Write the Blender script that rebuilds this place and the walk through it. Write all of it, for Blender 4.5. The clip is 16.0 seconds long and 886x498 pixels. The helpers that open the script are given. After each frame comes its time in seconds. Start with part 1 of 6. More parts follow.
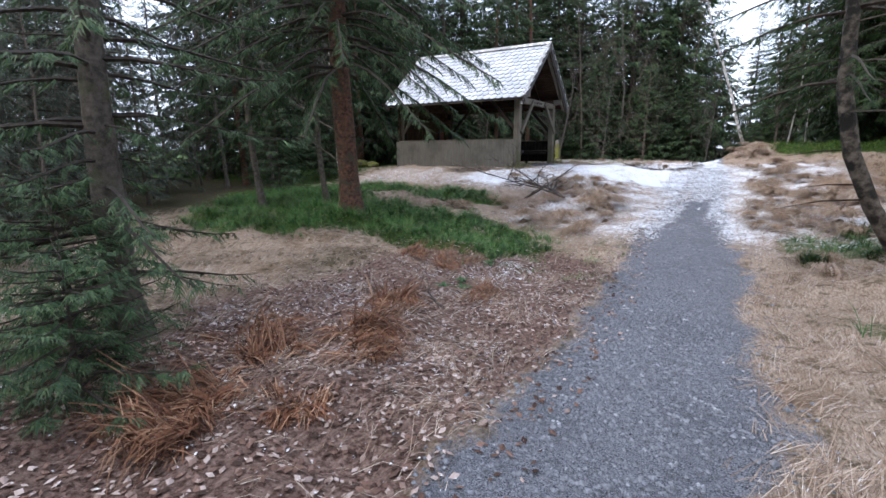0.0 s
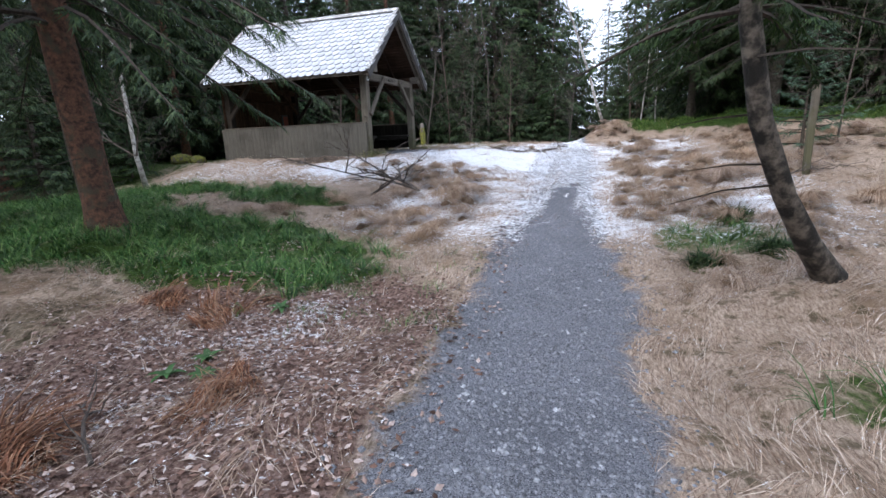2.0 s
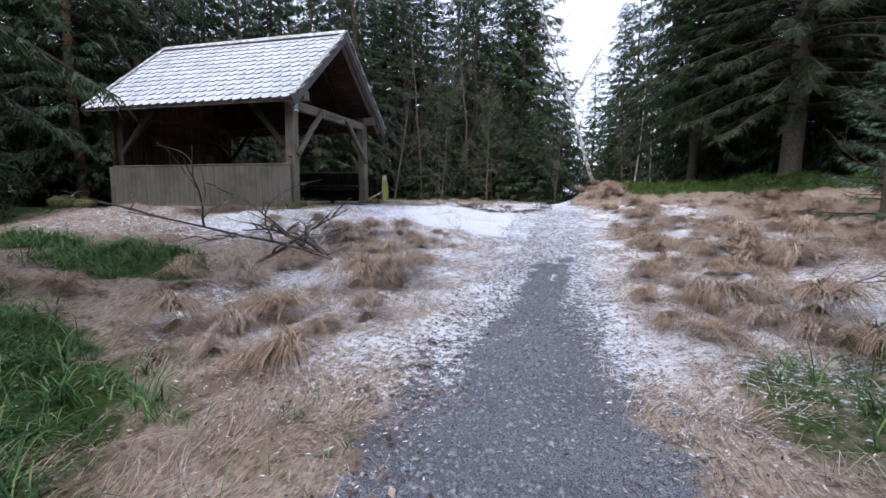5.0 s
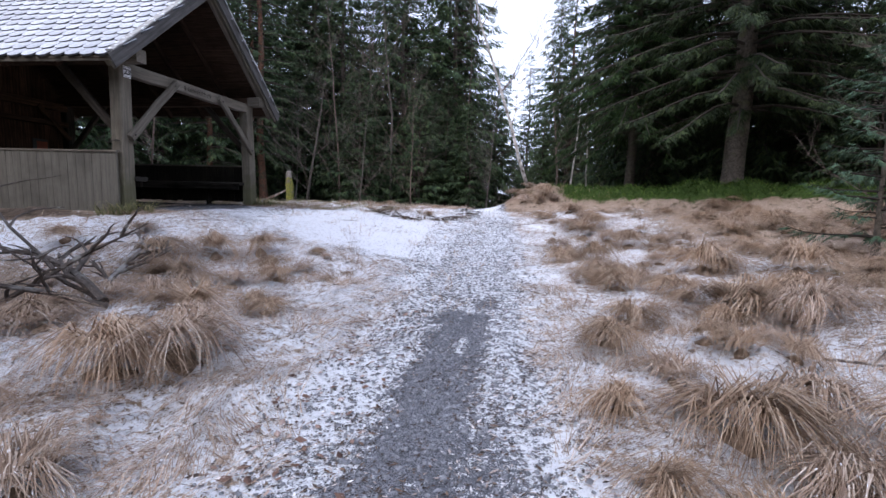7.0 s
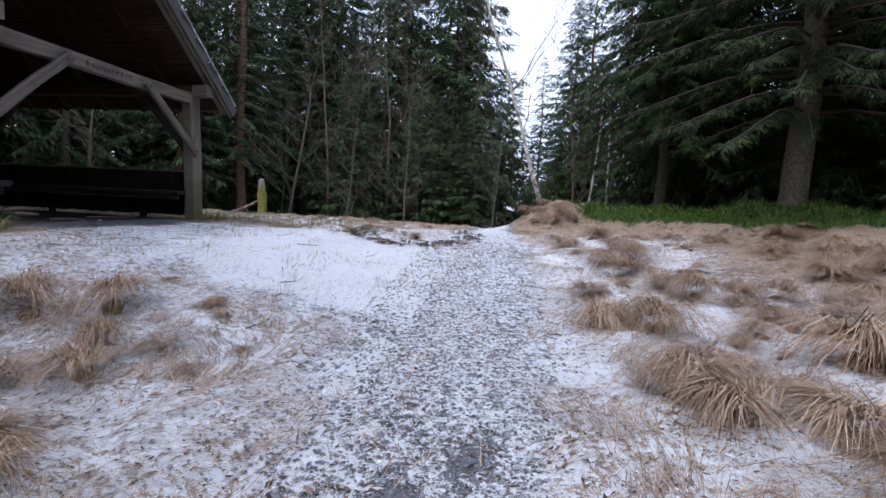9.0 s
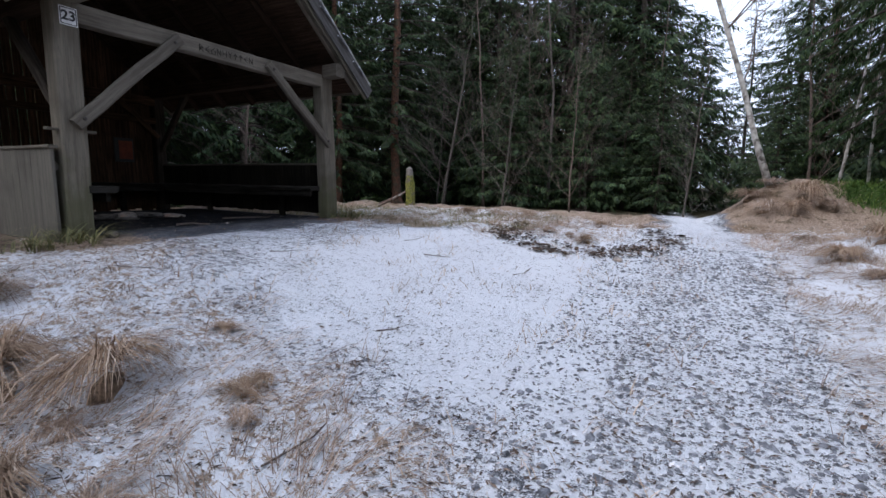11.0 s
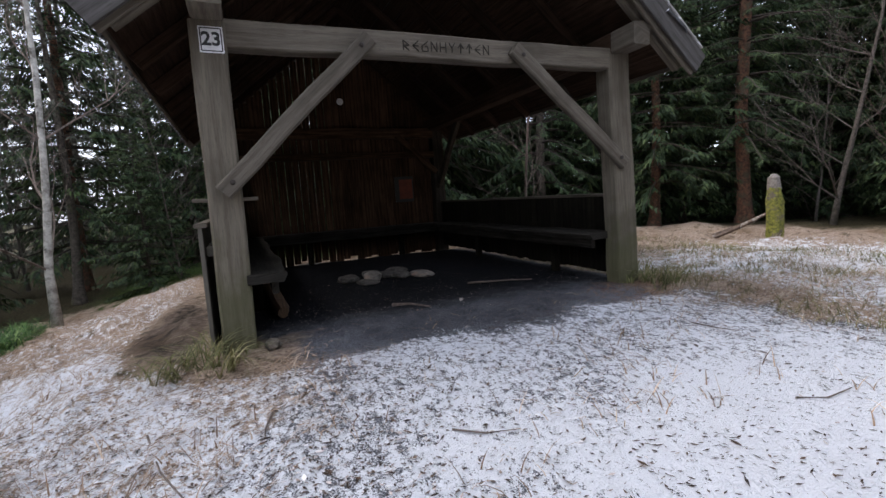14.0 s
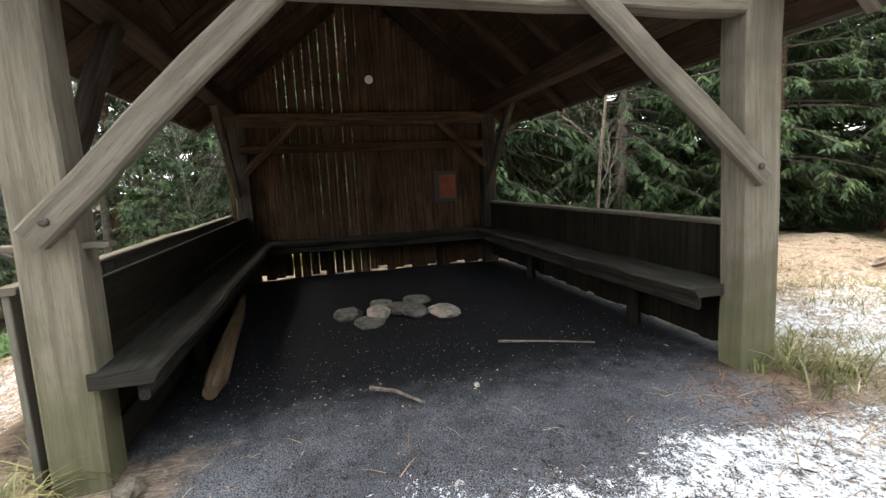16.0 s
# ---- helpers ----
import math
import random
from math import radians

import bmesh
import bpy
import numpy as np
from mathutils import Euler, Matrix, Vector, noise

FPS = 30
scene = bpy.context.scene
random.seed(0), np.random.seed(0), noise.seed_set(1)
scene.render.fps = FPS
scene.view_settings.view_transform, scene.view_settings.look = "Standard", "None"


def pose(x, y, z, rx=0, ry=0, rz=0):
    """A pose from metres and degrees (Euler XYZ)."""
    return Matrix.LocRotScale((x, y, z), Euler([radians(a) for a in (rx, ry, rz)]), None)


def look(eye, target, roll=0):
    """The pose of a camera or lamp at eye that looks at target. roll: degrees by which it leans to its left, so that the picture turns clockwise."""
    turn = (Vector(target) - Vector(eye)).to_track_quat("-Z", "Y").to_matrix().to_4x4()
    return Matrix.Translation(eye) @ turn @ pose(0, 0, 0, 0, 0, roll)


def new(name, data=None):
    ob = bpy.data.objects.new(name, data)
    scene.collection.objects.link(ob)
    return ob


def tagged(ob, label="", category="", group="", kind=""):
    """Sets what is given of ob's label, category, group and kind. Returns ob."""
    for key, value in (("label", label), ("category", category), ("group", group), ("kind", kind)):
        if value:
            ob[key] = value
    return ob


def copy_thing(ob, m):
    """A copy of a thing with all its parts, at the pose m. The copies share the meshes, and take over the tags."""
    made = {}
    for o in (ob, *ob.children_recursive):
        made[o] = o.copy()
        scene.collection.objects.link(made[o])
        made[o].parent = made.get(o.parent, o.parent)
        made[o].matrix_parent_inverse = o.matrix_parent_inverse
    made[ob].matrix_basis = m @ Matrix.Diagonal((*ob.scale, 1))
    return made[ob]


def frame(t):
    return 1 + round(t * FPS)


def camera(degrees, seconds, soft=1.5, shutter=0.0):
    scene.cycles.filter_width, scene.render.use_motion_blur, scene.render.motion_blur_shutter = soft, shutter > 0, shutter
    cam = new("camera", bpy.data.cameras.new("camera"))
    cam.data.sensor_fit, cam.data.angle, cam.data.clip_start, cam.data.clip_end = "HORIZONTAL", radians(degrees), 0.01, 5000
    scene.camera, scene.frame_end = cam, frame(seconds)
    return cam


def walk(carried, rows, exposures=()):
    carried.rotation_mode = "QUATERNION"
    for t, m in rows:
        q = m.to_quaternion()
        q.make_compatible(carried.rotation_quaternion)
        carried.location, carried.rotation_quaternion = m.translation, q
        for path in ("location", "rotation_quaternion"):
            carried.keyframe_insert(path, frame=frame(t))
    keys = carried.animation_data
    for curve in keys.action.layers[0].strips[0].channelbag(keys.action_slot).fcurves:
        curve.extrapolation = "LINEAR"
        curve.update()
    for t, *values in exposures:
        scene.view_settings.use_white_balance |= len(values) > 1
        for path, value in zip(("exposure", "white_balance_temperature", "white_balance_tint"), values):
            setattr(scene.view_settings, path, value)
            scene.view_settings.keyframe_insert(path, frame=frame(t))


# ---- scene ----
cam = camera(87.6, 16.0)
PATH = [
    (0, (1.078, -0.012, 1.449), (0.08, 1.669, 1.03), -0.5),
    (0.5, (1.004, 0.568, 1.437), (0.12, 2.308, 1.002), 0.2),
    (1, (0.972, 1.29, 1.391), (0.231, 3.095, 0.952), -1.8),
    (1.5, (0.964, 1.949, 1.337), (0.274, 3.765, 0.862), -2.0),
    (2, (1.021, 2.601, 1.359), (0.456, 4.458, 0.878), -2.4),
    (2.5, (1.012, 3.214, 1.375), (0.458, 5.091, 0.964), -2.7),
    (3, (0.933, 3.799, 1.384), (0.431, 5.705, 1.044), -0.2),
    (3.2, (0.916, 4.067, 1.323), (0.436, 5.985, 1.014), 0.2),
    (5.3, (0.879, 6.661, 1.087), (0.369, 8.582, 0.86), 0.2),
    (5.5, (0.89, 6.925, 1.121), (0.406, 8.849, 0.866), 0.3),
    (6, (0.987, 7.505, 1.106), (0.604, 9.448, 0.832), 0.3),
    (6.5, (1.043, 8.121, 1.163), (0.696, 10.073, 0.9), -0.4),
    (7, (1.019, 8.747, 1.232), (0.774, 10.718, 0.998), 1.4),
    (7.5, (1.093, 9.393, 1.201), (0.953, 11.38, 1.024), 2.2),
    (8, (1.143, 9.969, 1.207), (0.935, 11.952, 1.054), 0.5),
    (8.2, (1.149, 10.242, 1.247), (0.953, 12.227, 1.092), 0.9),
    (10.3, (0.669, 12.569, 1.415), (0.05, 14.456, 1.176), 3.8),
    (10.5, (0.648, 12.796, 1.47), (-0.043, 14.658, 1.231), 2.8),
    (11, (0.513, 13.28, 1.491), (-0.419, 15.028, 1.21), 0.9),
    (11.5, (0.271, 13.78, 1.603), (-0.907, 15.371, 1.315), 0.9),
    (12, (-0.011, 14.321, 1.595), (-1.457, 15.676, 1.321), -0.8),
    (12.5, (-0.366, 14.727, 1.641), (-1.981, 15.868, 1.347), -1.4),
    (13, (-0.728, 15.08, 1.758), (-2.438, 16.076, 1.474), -1.1),
    (13.5, (-1.093, 15.51, 1.807), (-2.867, 16.394, 1.54), -2.6),
    (14, (-1.403, 15.849, 1.892), (-3.227, 16.638, 1.668), -3.7),
    (14.5, (-1.718, 16.136, 2.003), (-3.57, 16.854, 1.773), -2.9),
    (15, (-2.006, 16.526, 2.012), (-3.872, 17.191, 1.736), -4.5),
    (15.5, (-2.42, 16.736, 2.027), (-4.318, 17.291, 1.726), -5.3),
    (16, (-2.81, 16.915, 2.175), (-4.727, 17.405, 1.885), -2.75),
]
EXPOSURES = [(0.0, 1.36, 6500, 10), (3.0, 1.32, 6450, 10), (5.5, 1.18, 6450, 15), (8.0, 1.08, 6400, 16), (11.0, 0.85, 6450, 12), (12.5, 0.86, 6750, 13), (14.0, 1.23, 7100, 13), (15.0, 1.66, 7400, 10), (15.5, 2.05, 7900, 7), (16.0, 2.9, 8300, 4)]
walk(cam, [(t, look(eye, target, roll)) for t, eye, target, roll in PATH], EXPOSURES)

# ---- light ----
SKY_STRENGTH = 0.12
world = bpy.data.worlds.new("overcast_sky")
scene.world = world
world.use_nodes = True
_wn = world.node_tree
_bg = _wn.nodes["Background"]
_sky = _wn.nodes.new("ShaderNodeTexSky")
_sky.sky_type, _sky.sun_disc = "NISHITA", False
_sky.sun_elevation, _sky.sun_rotation = radians(38), radians(200)
_sky.air_density, _sky.dust_density, _sky.ozone_density = 1.0, 3.0, 1.0
# an even cloud cover takes most of the blue out of the sky
_cloud = _wn.nodes.new("ShaderNodeMix")
_cloud.data_type = "RGBA"
_cloud.inputs["Factor"].default_value = 0.72
_cloud.inputs["B"].default_value = (7.3, 8.35, 10.4, 1)
_wn.links.new(_sky.outputs["Color"], _cloud.inputs["A"])
_wn.links.new(_cloud.outputs["Result"], _bg.inputs["Color"])
_bg.inputs["Strength"].default_value = SKY_STRENGTH
sun = new("sun", bpy.data.lights.new("sun", "SUN"))
sun.data.energy, sun.data.angle, sun.data.color = 0.7, radians(25), (1.0, 0.98, 0.95)
sun.matrix_world = look((0, 0, 30), (9, 18, 0))


# ---- materials ----
def nodes_of(name):
    m = bpy.data.materials.new(name)
    m.use_nodes = True
    nt = m.node_tree
    return m, nt, nt.nodes["Principled BSDF"]


def rgb(c):
    return (c[0], c[1], c[2], 1)


def noise_node(nt, coord, scale, detail=4, rough=0.6, stretch=None):
    n = nt.nodes.new("ShaderNodeTexNoise")
    n.inputs["Scale"].default_value = scale
    n.inputs["Detail"].default_value = detail
    n.inputs["Roughness"].default_value = rough
    if stretch:
        mp = nt.nodes.new("ShaderNodeMapping")
        mp.inputs["Scale"].default_value = stretch
        nt.links.new(coord, mp.inputs["Vector"])
        coord = mp.outputs["Vector"]
    nt.links.new(coord, n.inputs["Vector"])
    return n.outputs["Fac"]


def mix_node(nt, fac, a, b, blend="MIX"):
    n = nt.nodes.new("ShaderNodeMix")
    n.data_type, n.blend_type = "RGBA", blend
    for key, v in (("Factor", fac), ("A", a), ("B", b)):
        if isinstance(v, (int, float)):
            n.inputs[key].default_value = v
        elif isinstance(v, tuple):
            n.inputs[key].default_value = rgb(v)
        else:
            nt.links.new(v, n.inputs[key])
    return n.outputs["Result"]


def ramp_node(nt, v, a, b):
    n = nt.nodes.new("ShaderNodeMapRange")
    n.interpolation_type = "SMOOTHSTEP"
    n.inputs["From Min"].default_value, n.inputs["From Max"].default_value = a, b
    nt.links.new(v, n.inputs["Value"])
    return n.outputs["Result"]


def math_node(nt, op, a, b):
    n = nt.nodes.new("ShaderNodeMath")
    n.operation = op
    for i, v in enumerate((a, b)):
        if isinstance(v, (int, float)):
            n.inputs[i].default_value = v
        else:
            nt.links.new(v, n.inputs[i])
    return n.outputs[0]


def bump_node(nt, bsdf, height, strength, distance):
    n = nt.nodes.new("ShaderNodeBump")
    n.inputs["Strength"].default_value, n.inputs["Distance"].default_value = strength, distance
    nt.links.new(height, n.inputs["Height"])
    nt.links.new(n.outputs["Normal"], bsdf.inputs["Normal"])


def value_by(nt, colour, rnd, low, high):
    """Lightens or darkens a colour by a random number."""
    n = nt.nodes.new("ShaderNodeHueSaturation")
    mr = nt.nodes.new("ShaderNodeMapRange")
    mr.inputs["To Min"].default_value, mr.inputs["To Max"].default_value = low, high
    nt.links.new(rnd, mr.inputs["Value"])
    nt.links.new(mr.outputs["Result"], n.inputs["Value"])
    nt.links.new(colour, n.inputs["Color"])
    return n.outputs["Color"]


def wood(name, dark, light, rough=0.8, moss=None, bump=0.5, frost=None, spread=(0.8, 1.18), gloss=0.3):
    """Weathered timber, grain along u; moss grows from the foot, frost lies on it."""
    m, nt, bsdf = nodes_of(name)
    uv = nt.nodes.new("ShaderNodeTexCoord")
    info = nt.nodes.new("ShaderNodeObjectInfo")
    grain = noise_node(nt, uv.outputs["UV"], 1, 6, 0.7, (1.5, 26, 1))
    fine = noise_node(nt, uv.outputs["UV"], 1, 3, 0.6, (9, 110, 1))
    stain = noise_node(nt, uv.outputs["Object"], 1.7, 3, 0.6)
    col = mix_node(nt, ramp_node(nt, grain, 0.3, 0.72), dark, light)
    col = mix_node(nt, math_node(nt, "MULTIPLY", ramp_node(nt, fine, 0.54, 0.68), 0.4), col, tuple(c * 0.45 for c in dark))
    col = mix_node(nt, math_node(nt, "MULTIPLY", ramp_node(nt, stain, 0.45, 0.7), 0.55), col, tuple(c * 0.6 for c in dark))
    col = value_by(nt, col, info.outputs["Random"], *spread)
    if moss:
        geo = nt.nodes.new("ShaderNodeNewGeometry")
        sep = nt.nodes.new("ShaderNodeSeparateXYZ")
        nt.links.new(geo.outputs["Position"], sep.inputs[0])
        low = math_node(nt, "ADD", sep.outputs["Z"], math_node(nt, "MULTIPLY", noise_node(nt, uv.outputs["Object"], 7, 4), -1.3))
        col = mix_node(nt, math_node(nt, "MULTIPLY", ramp_node(nt, low, moss + 0.2, moss - 0.6), 0.6), col, (0.075, 0.08, 0.032))
    if frost:
        fr = noise_node(nt, uv.outputs["Object"], 9, 5, 0.7)
        col = mix_node(nt, ramp_node(nt, fr, 0.62 - frost, 0.72 - frost), col, (0.8, 0.82, 0.86))
    nt.links.new(col, bsdf.inputs["Base Color"])
    bsdf.inputs["Roughness"].default_value = rough
    bsdf.inputs["Specular IOR Level"].default_value = gloss
    bump_node(nt, bsdf, math_node(nt, "ADD", grain, math_node(nt, "MULTIPLY", fine, 0.6)), bump, 0.006)
    return m


def mottled(name, dark, light, scale=12, rough=0.85, bump=0.4, dist=0.01, third=None, third_at=0.6, third_scale=3, spread=(0.8, 1.2), coord="Object"):
    """Stone, bark, soil: two scales of variation and a third colour in patches."""
    m, nt, bsdf = nodes_of(name)
    tc = nt.nodes.new("ShaderNodeTexCoord")
    info = nt.nodes.new("ShaderNodeObjectInfo")
    fine = noise_node(nt, tc.outputs[coord], scale, 6, 0.68)
    broad = noise_node(nt, tc.outputs[coord], third_scale, 4, 0.6)
    col = mix_node(nt, ramp_node(nt, fine, 0.3, 0.7), dark, light)
    if third:
        col = mix_node(nt, ramp_node(nt, broad, third_at - 0.08, third_at + 0.08), col, third)
    col = value_by(nt, col, info.outputs["Random"], *spread)
    nt.links.new(col, bsdf.inputs["Base Color"])
    bsdf.inputs["Roughness"].default_value = rough
    bump_node(nt, bsdf, fine, bump, dist)
    return m


def leafy(name, a, b, c, rough=0.6, through_light=0.15, frost=0.0):
    """Needles, blades and leaves: each piece takes its own shade between three colours."""
    m, nt, bsdf = nodes_of(name)
    geo = nt.nodes.new("ShaderNodeNewGeometry")
    info = nt.nodes.new("ShaderNodeObjectInfo")
    rnd = geo.outputs["Random Per Island"]
    col = mix_node(nt, ramp_node(nt, rnd, 0.0, 0.6), a, b)
    col = mix_node(nt, ramp_node(nt, rnd, 0.6, 1.0), col, c)
    tc = nt.nodes.new("ShaderNodeTexCoord")
    broad = noise_node(nt, tc.outputs["Object"], 0.9, 3, 0.6)
    n = nt.nodes.new("ShaderNodeHueSaturation")
    mr = nt.nodes.new("ShaderNodeMapRange")
    mr.inputs["From Min"].default_value, mr.inputs["From Max"].default_value = 0.3, 0.7
    mr.inputs["To Min"].default_value, mr.inputs["To Max"].default_value = 0.7, 1.25
    nt.links.new(broad, mr.inputs["Value"])
    nt.links.new(mr.outputs["Result"], n.inputs["Value"])
    nt.links.new(col, n.inputs["Color"])
    col = value_by(nt, n.outputs["Color"], info.outputs["Random"], 0.85, 1.15)
    if frost:
        fr = noise_node(nt, tc.outputs["Object"], 23, 3, 0.7)
        col = mix_node(nt, ramp_node(nt, fr, 0.66 - frost, 0.76 - frost), col, (0.76, 0.78, 0.82))
    nt.links.new(col, bsdf.inputs["Base Color"])
    bsdf.inputs["Roughness"].default_value = rough
    bsdf.inputs["Specular IOR Level"].default_value = 0.25
    if through_light:
        tr = nt.nodes.new("ShaderNodeBsdfTranslucent")
        nt.links.new(col, tr.inputs["Color"])
        mx = nt.nodes.new("ShaderNodeMixShader")
        mx.inputs["Fac"].default_value = through_light
        nt.links.new(bsdf.outputs["BSDF"], mx.inputs[1])
        nt.links.new(tr.outputs["BSDF"], mx.inputs[2])
        nt.links.new(mx.outputs["Shader"], nt.nodes["Material Output"].inputs["Surface"])
    return m


def plain(name, c, rough=0.5, metallic=0.0, vary=0.12, scale=20):
    m, nt, bsdf = nodes_of(name)
    tc = nt.nodes.new("ShaderNodeTexCoord")
    f = noise_node(nt, tc.outputs["Object"], scale, 4, 0.6)
    nt.links.new(mix_node(nt, ramp_node(nt, f, 0.3, 0.7), tuple(v * (1 - vary) for v in c), tuple(min(1, v * (1 + vary)) for v in c)), bsdf.inputs["Base Color"])
    bsdf.inputs["Roughness"].default_value, bsdf.inputs["Metallic"].default_value = rough, metallic
    return m


def ground_material():
    """Straw, gravel, thin snow, moss, leaf litter and bare soil darkened for the shelter's shade, laid out by the two
    zone layers of the ground.
    """
    m, nt, bsdf = nodes_of("ground")
    tc = nt.nodes.new("ShaderNodeTexCoord")
    P = tc.outputs["Object"]
    zones = []
    for key in ("zone", "zone_b"):
        at = nt.nodes.new("ShaderNodeVertexColor")
        at.layer_name = key
        sep = nt.nodes.new("ShaderNodeSeparateColor")
        nt.links.new(at.outputs["Color"], sep.inputs["Color"])
        zones += [sep.outputs["Red"], sep.outputs["Green"], sep.outputs["Blue"]]
    path_z, snow_z, moss_z, litter_z, shaded_earth_z, straw_z = zones
    big = noise_node(nt, P, 1.1, 4, 0.6)
    mid = noise_node(nt, P, 6, 5, 0.65)
    fine = noise_node(nt, P, 27, 5, 0.72)
    grit = noise_node(nt, P, 130, 3, 0.7)
    clod = noise_node(nt, P, 1, 3, 0.6, (11, 17, 14))
    thatch = noise_node(nt, P, 1, 5, 0.7, (60, 17, 30))

    def edged(z, w=0.35, k=0.9):
        s = math_node(nt, "ADD", z, math_node(nt, "MULTIPLY", math_node(nt, "ADD", mid, -0.5), k))
        return ramp_node(nt, s, 0.5 - w / 2, 0.5 + w / 2)

    straw = mix_node(nt, ramp_node(nt, thatch, 0.3, 0.7), (0.21, 0.145, 0.11), (0.60, 0.475, 0.38))
    straw = mix_node(nt, ramp_node(nt, big, 0.45, 0.7), straw, (0.25, 0.175, 0.12))
    straw = mix_node(nt, math_node(nt, "MULTIPLY", ramp_node(nt, mid, 0.52, 0.66), 0.75), straw, (0.075, 0.062, 0.032))
    forest = mix_node(nt, ramp_node(nt, fine, 0.3, 0.7), (0.03, 0.026, 0.016), (0.10, 0.085, 0.05))
    col = mix_node(nt, edged(straw_z), forest, straw)
    litter = mix_node(nt, ramp_node(nt, fine, 0.32, 0.66), (0.07, 0.038, 0.030), (0.31, 0.21, 0.178))
    col = mix_node(nt, edged(litter_z), col, litter)
    moss = mix_node(nt, ramp_node(nt, fine, 0.3, 0.7), (0.022, 0.046, 0.012), (0.085, 0.135, 0.034))
    col = mix_node(nt, edged(moss_z), col, moss)
    gravel = mix_node(nt, ramp_node(nt, grit, 0.38, 0.62), (0.028, 0.030, 0.037), (0.34, 0.35, 0.395))
    gravel = mix_node(nt, math_node(nt, "MULTIPLY", ramp_node(nt, fine, 0.42, 0.62), 0.4), gravel, (0.25, 0.258, 0.295))
    gravel = mix_node(nt, math_node(nt, "MULTIPLY", ramp_node(nt, big, 0.45, 0.7), 0.5), gravel, (0.11, 0.115, 0.132))
    col = mix_node(nt, edged(path_z, 0.3, 0.6), col, gravel)
    # Floor soil is near-black: the roof's shade is put into its colour.
    shaded_earth = mix_node(nt, ramp_node(nt, grit, 0.35, 0.75), (0.0035, 0.0037, 0.005), (0.030, 0.031, 0.037))
    col = mix_node(nt, edged(shaded_earth_z, 0.9, 0.5), col, shaded_earth)
    # thin snow lies in crumbs: the more snow, the fewer gaps
    crumbs = math_node(nt, "ADD", math_node(nt, "ADD", math_node(nt, "MULTIPLY", fine, 0.42), math_node(nt, "MULTIPLY", clod, 0.30)), math_node(nt, "ADD", math_node(nt, "MULTIPLY", grit, 0.38), math_node(nt, "MULTIPLY", mid, 0.10)))
    cover = math_node(nt, "SUBTRACT", math_node(nt, "ADD", crumbs, math_node(nt, "MULTIPLY", snow_z, 0.5)), 0.48)
    col = mix_node(nt, math_node(nt, "MULTIPLY", ramp_node(nt, cover, 0.35, 0.395), 0.97), col, (0.87, 0.89, 0.95))
    nt.links.new(col, bsdf.inputs["Base Color"])
    bsdf.inputs["Roughness"].default_value = 0.9
    bsdf.inputs["Specular IOR Level"].default_value = 0.08
    bump_node(nt, bsdf, math_node(nt, "ADD", math_node(nt, "MULTIPLY", fine, 1.0), math_node(nt, "MULTIPLY", grit, 0.5)), 1.0, 0.04)
    return m


MAT_GROUND = ground_material()
MAT_POST = wood("post_timber", (0.108, 0.092, 0.070), (0.195, 0.168, 0.132), moss=0.95, bump=0.8)
MAT_BEAM = wood("beam_timber", (0.084, 0.070, 0.055), (0.165, 0.143, 0.115), bump=0.8)
# Back posts and inner braces: the same timber with shade put into the colour.
MAT_SHADED_TIMBER = wood("shaded_timber", (0.022, 0.017, 0.013), (0.075, 0.062, 0.05), bump=0.6, gloss=0.1)
MAT_BOARD = wood("grey_board", (0.10, 0.091, 0.076), (0.15, 0.137, 0.115), bump=0.2, spread=(0.96, 1.05))
# Inner boards are near-black: shade inside the shelter is put into the colour.
MAT_SHADED_WOOD = wood("shaded_wood", (0.006, 0.0054, 0.0042), (0.022, 0.019, 0.014), bump=0.35, gloss=0.08)
MAT_INSIDE = wood("brown_board", (0.024, 0.0135, 0.0085), (0.115, 0.066, 0.040), gloss=0.08)
# Shade under the roof is put into the colour of boards, rafters and plates.
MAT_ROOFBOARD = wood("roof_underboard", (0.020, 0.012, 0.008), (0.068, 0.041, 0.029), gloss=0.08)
MAT_BARGE = wood("barge_board", (0.055, 0.05, 0.047), (0.13, 0.122, 0.118))
MAT_TRIM = wood("rake_trim", (0.22, 0.21, 0.20), (0.42, 0.41, 0.40), frost=0.10)
# Bench colour is taken down for the shade inside the shelter.
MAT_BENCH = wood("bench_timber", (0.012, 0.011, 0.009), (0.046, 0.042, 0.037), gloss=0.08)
MAT_LOG = wood("split_log", (0.055, 0.034, 0.022), (0.165, 0.105, 0.065))


def slate_material():
    m, nt, bsdf = nodes_of("frosted_slate")
    tc = nt.nodes.new("ShaderNodeTexCoord")
    info = nt.nodes.new("ShaderNodeObjectInfo")
    geo = nt.nodes.new("ShaderNodeNewGeometry")
    sep = nt.nodes.new("ShaderNodeSeparateXYZ")
    nt.links.new(geo.outputs["Normal"], sep.inputs[0])
    fine = noise_node(nt, tc.outputs["Object"], 24, 5, 0.7)
    slate = mix_node(nt, ramp_node(nt, fine, 0.3, 0.7), (0.035, 0.037, 0.040), (0.10, 0.103, 0.11))
    frost = mix_node(nt, ramp_node(nt, fine, 0.35, 0.65), (0.40, 0.42, 0.46), (0.66, 0.68, 0.73))
    frost = value_by(nt, frost, info.outputs["Random"], 0.78, 1.06)
    lie_up = math_node(nt, "MULTIPLY", ramp_node(nt, sep.outputs["Z"], 0.35, 0.6), ramp_node(nt, fine, 0.70, 0.60))
    nt.links.new(mix_node(nt, lie_up, slate, frost), bsdf.inputs["Base Color"])
    bsdf.inputs["Roughness"].default_value = 0.75
    bump_node(nt, bsdf, fine, 0.25, 0.004)
    return m


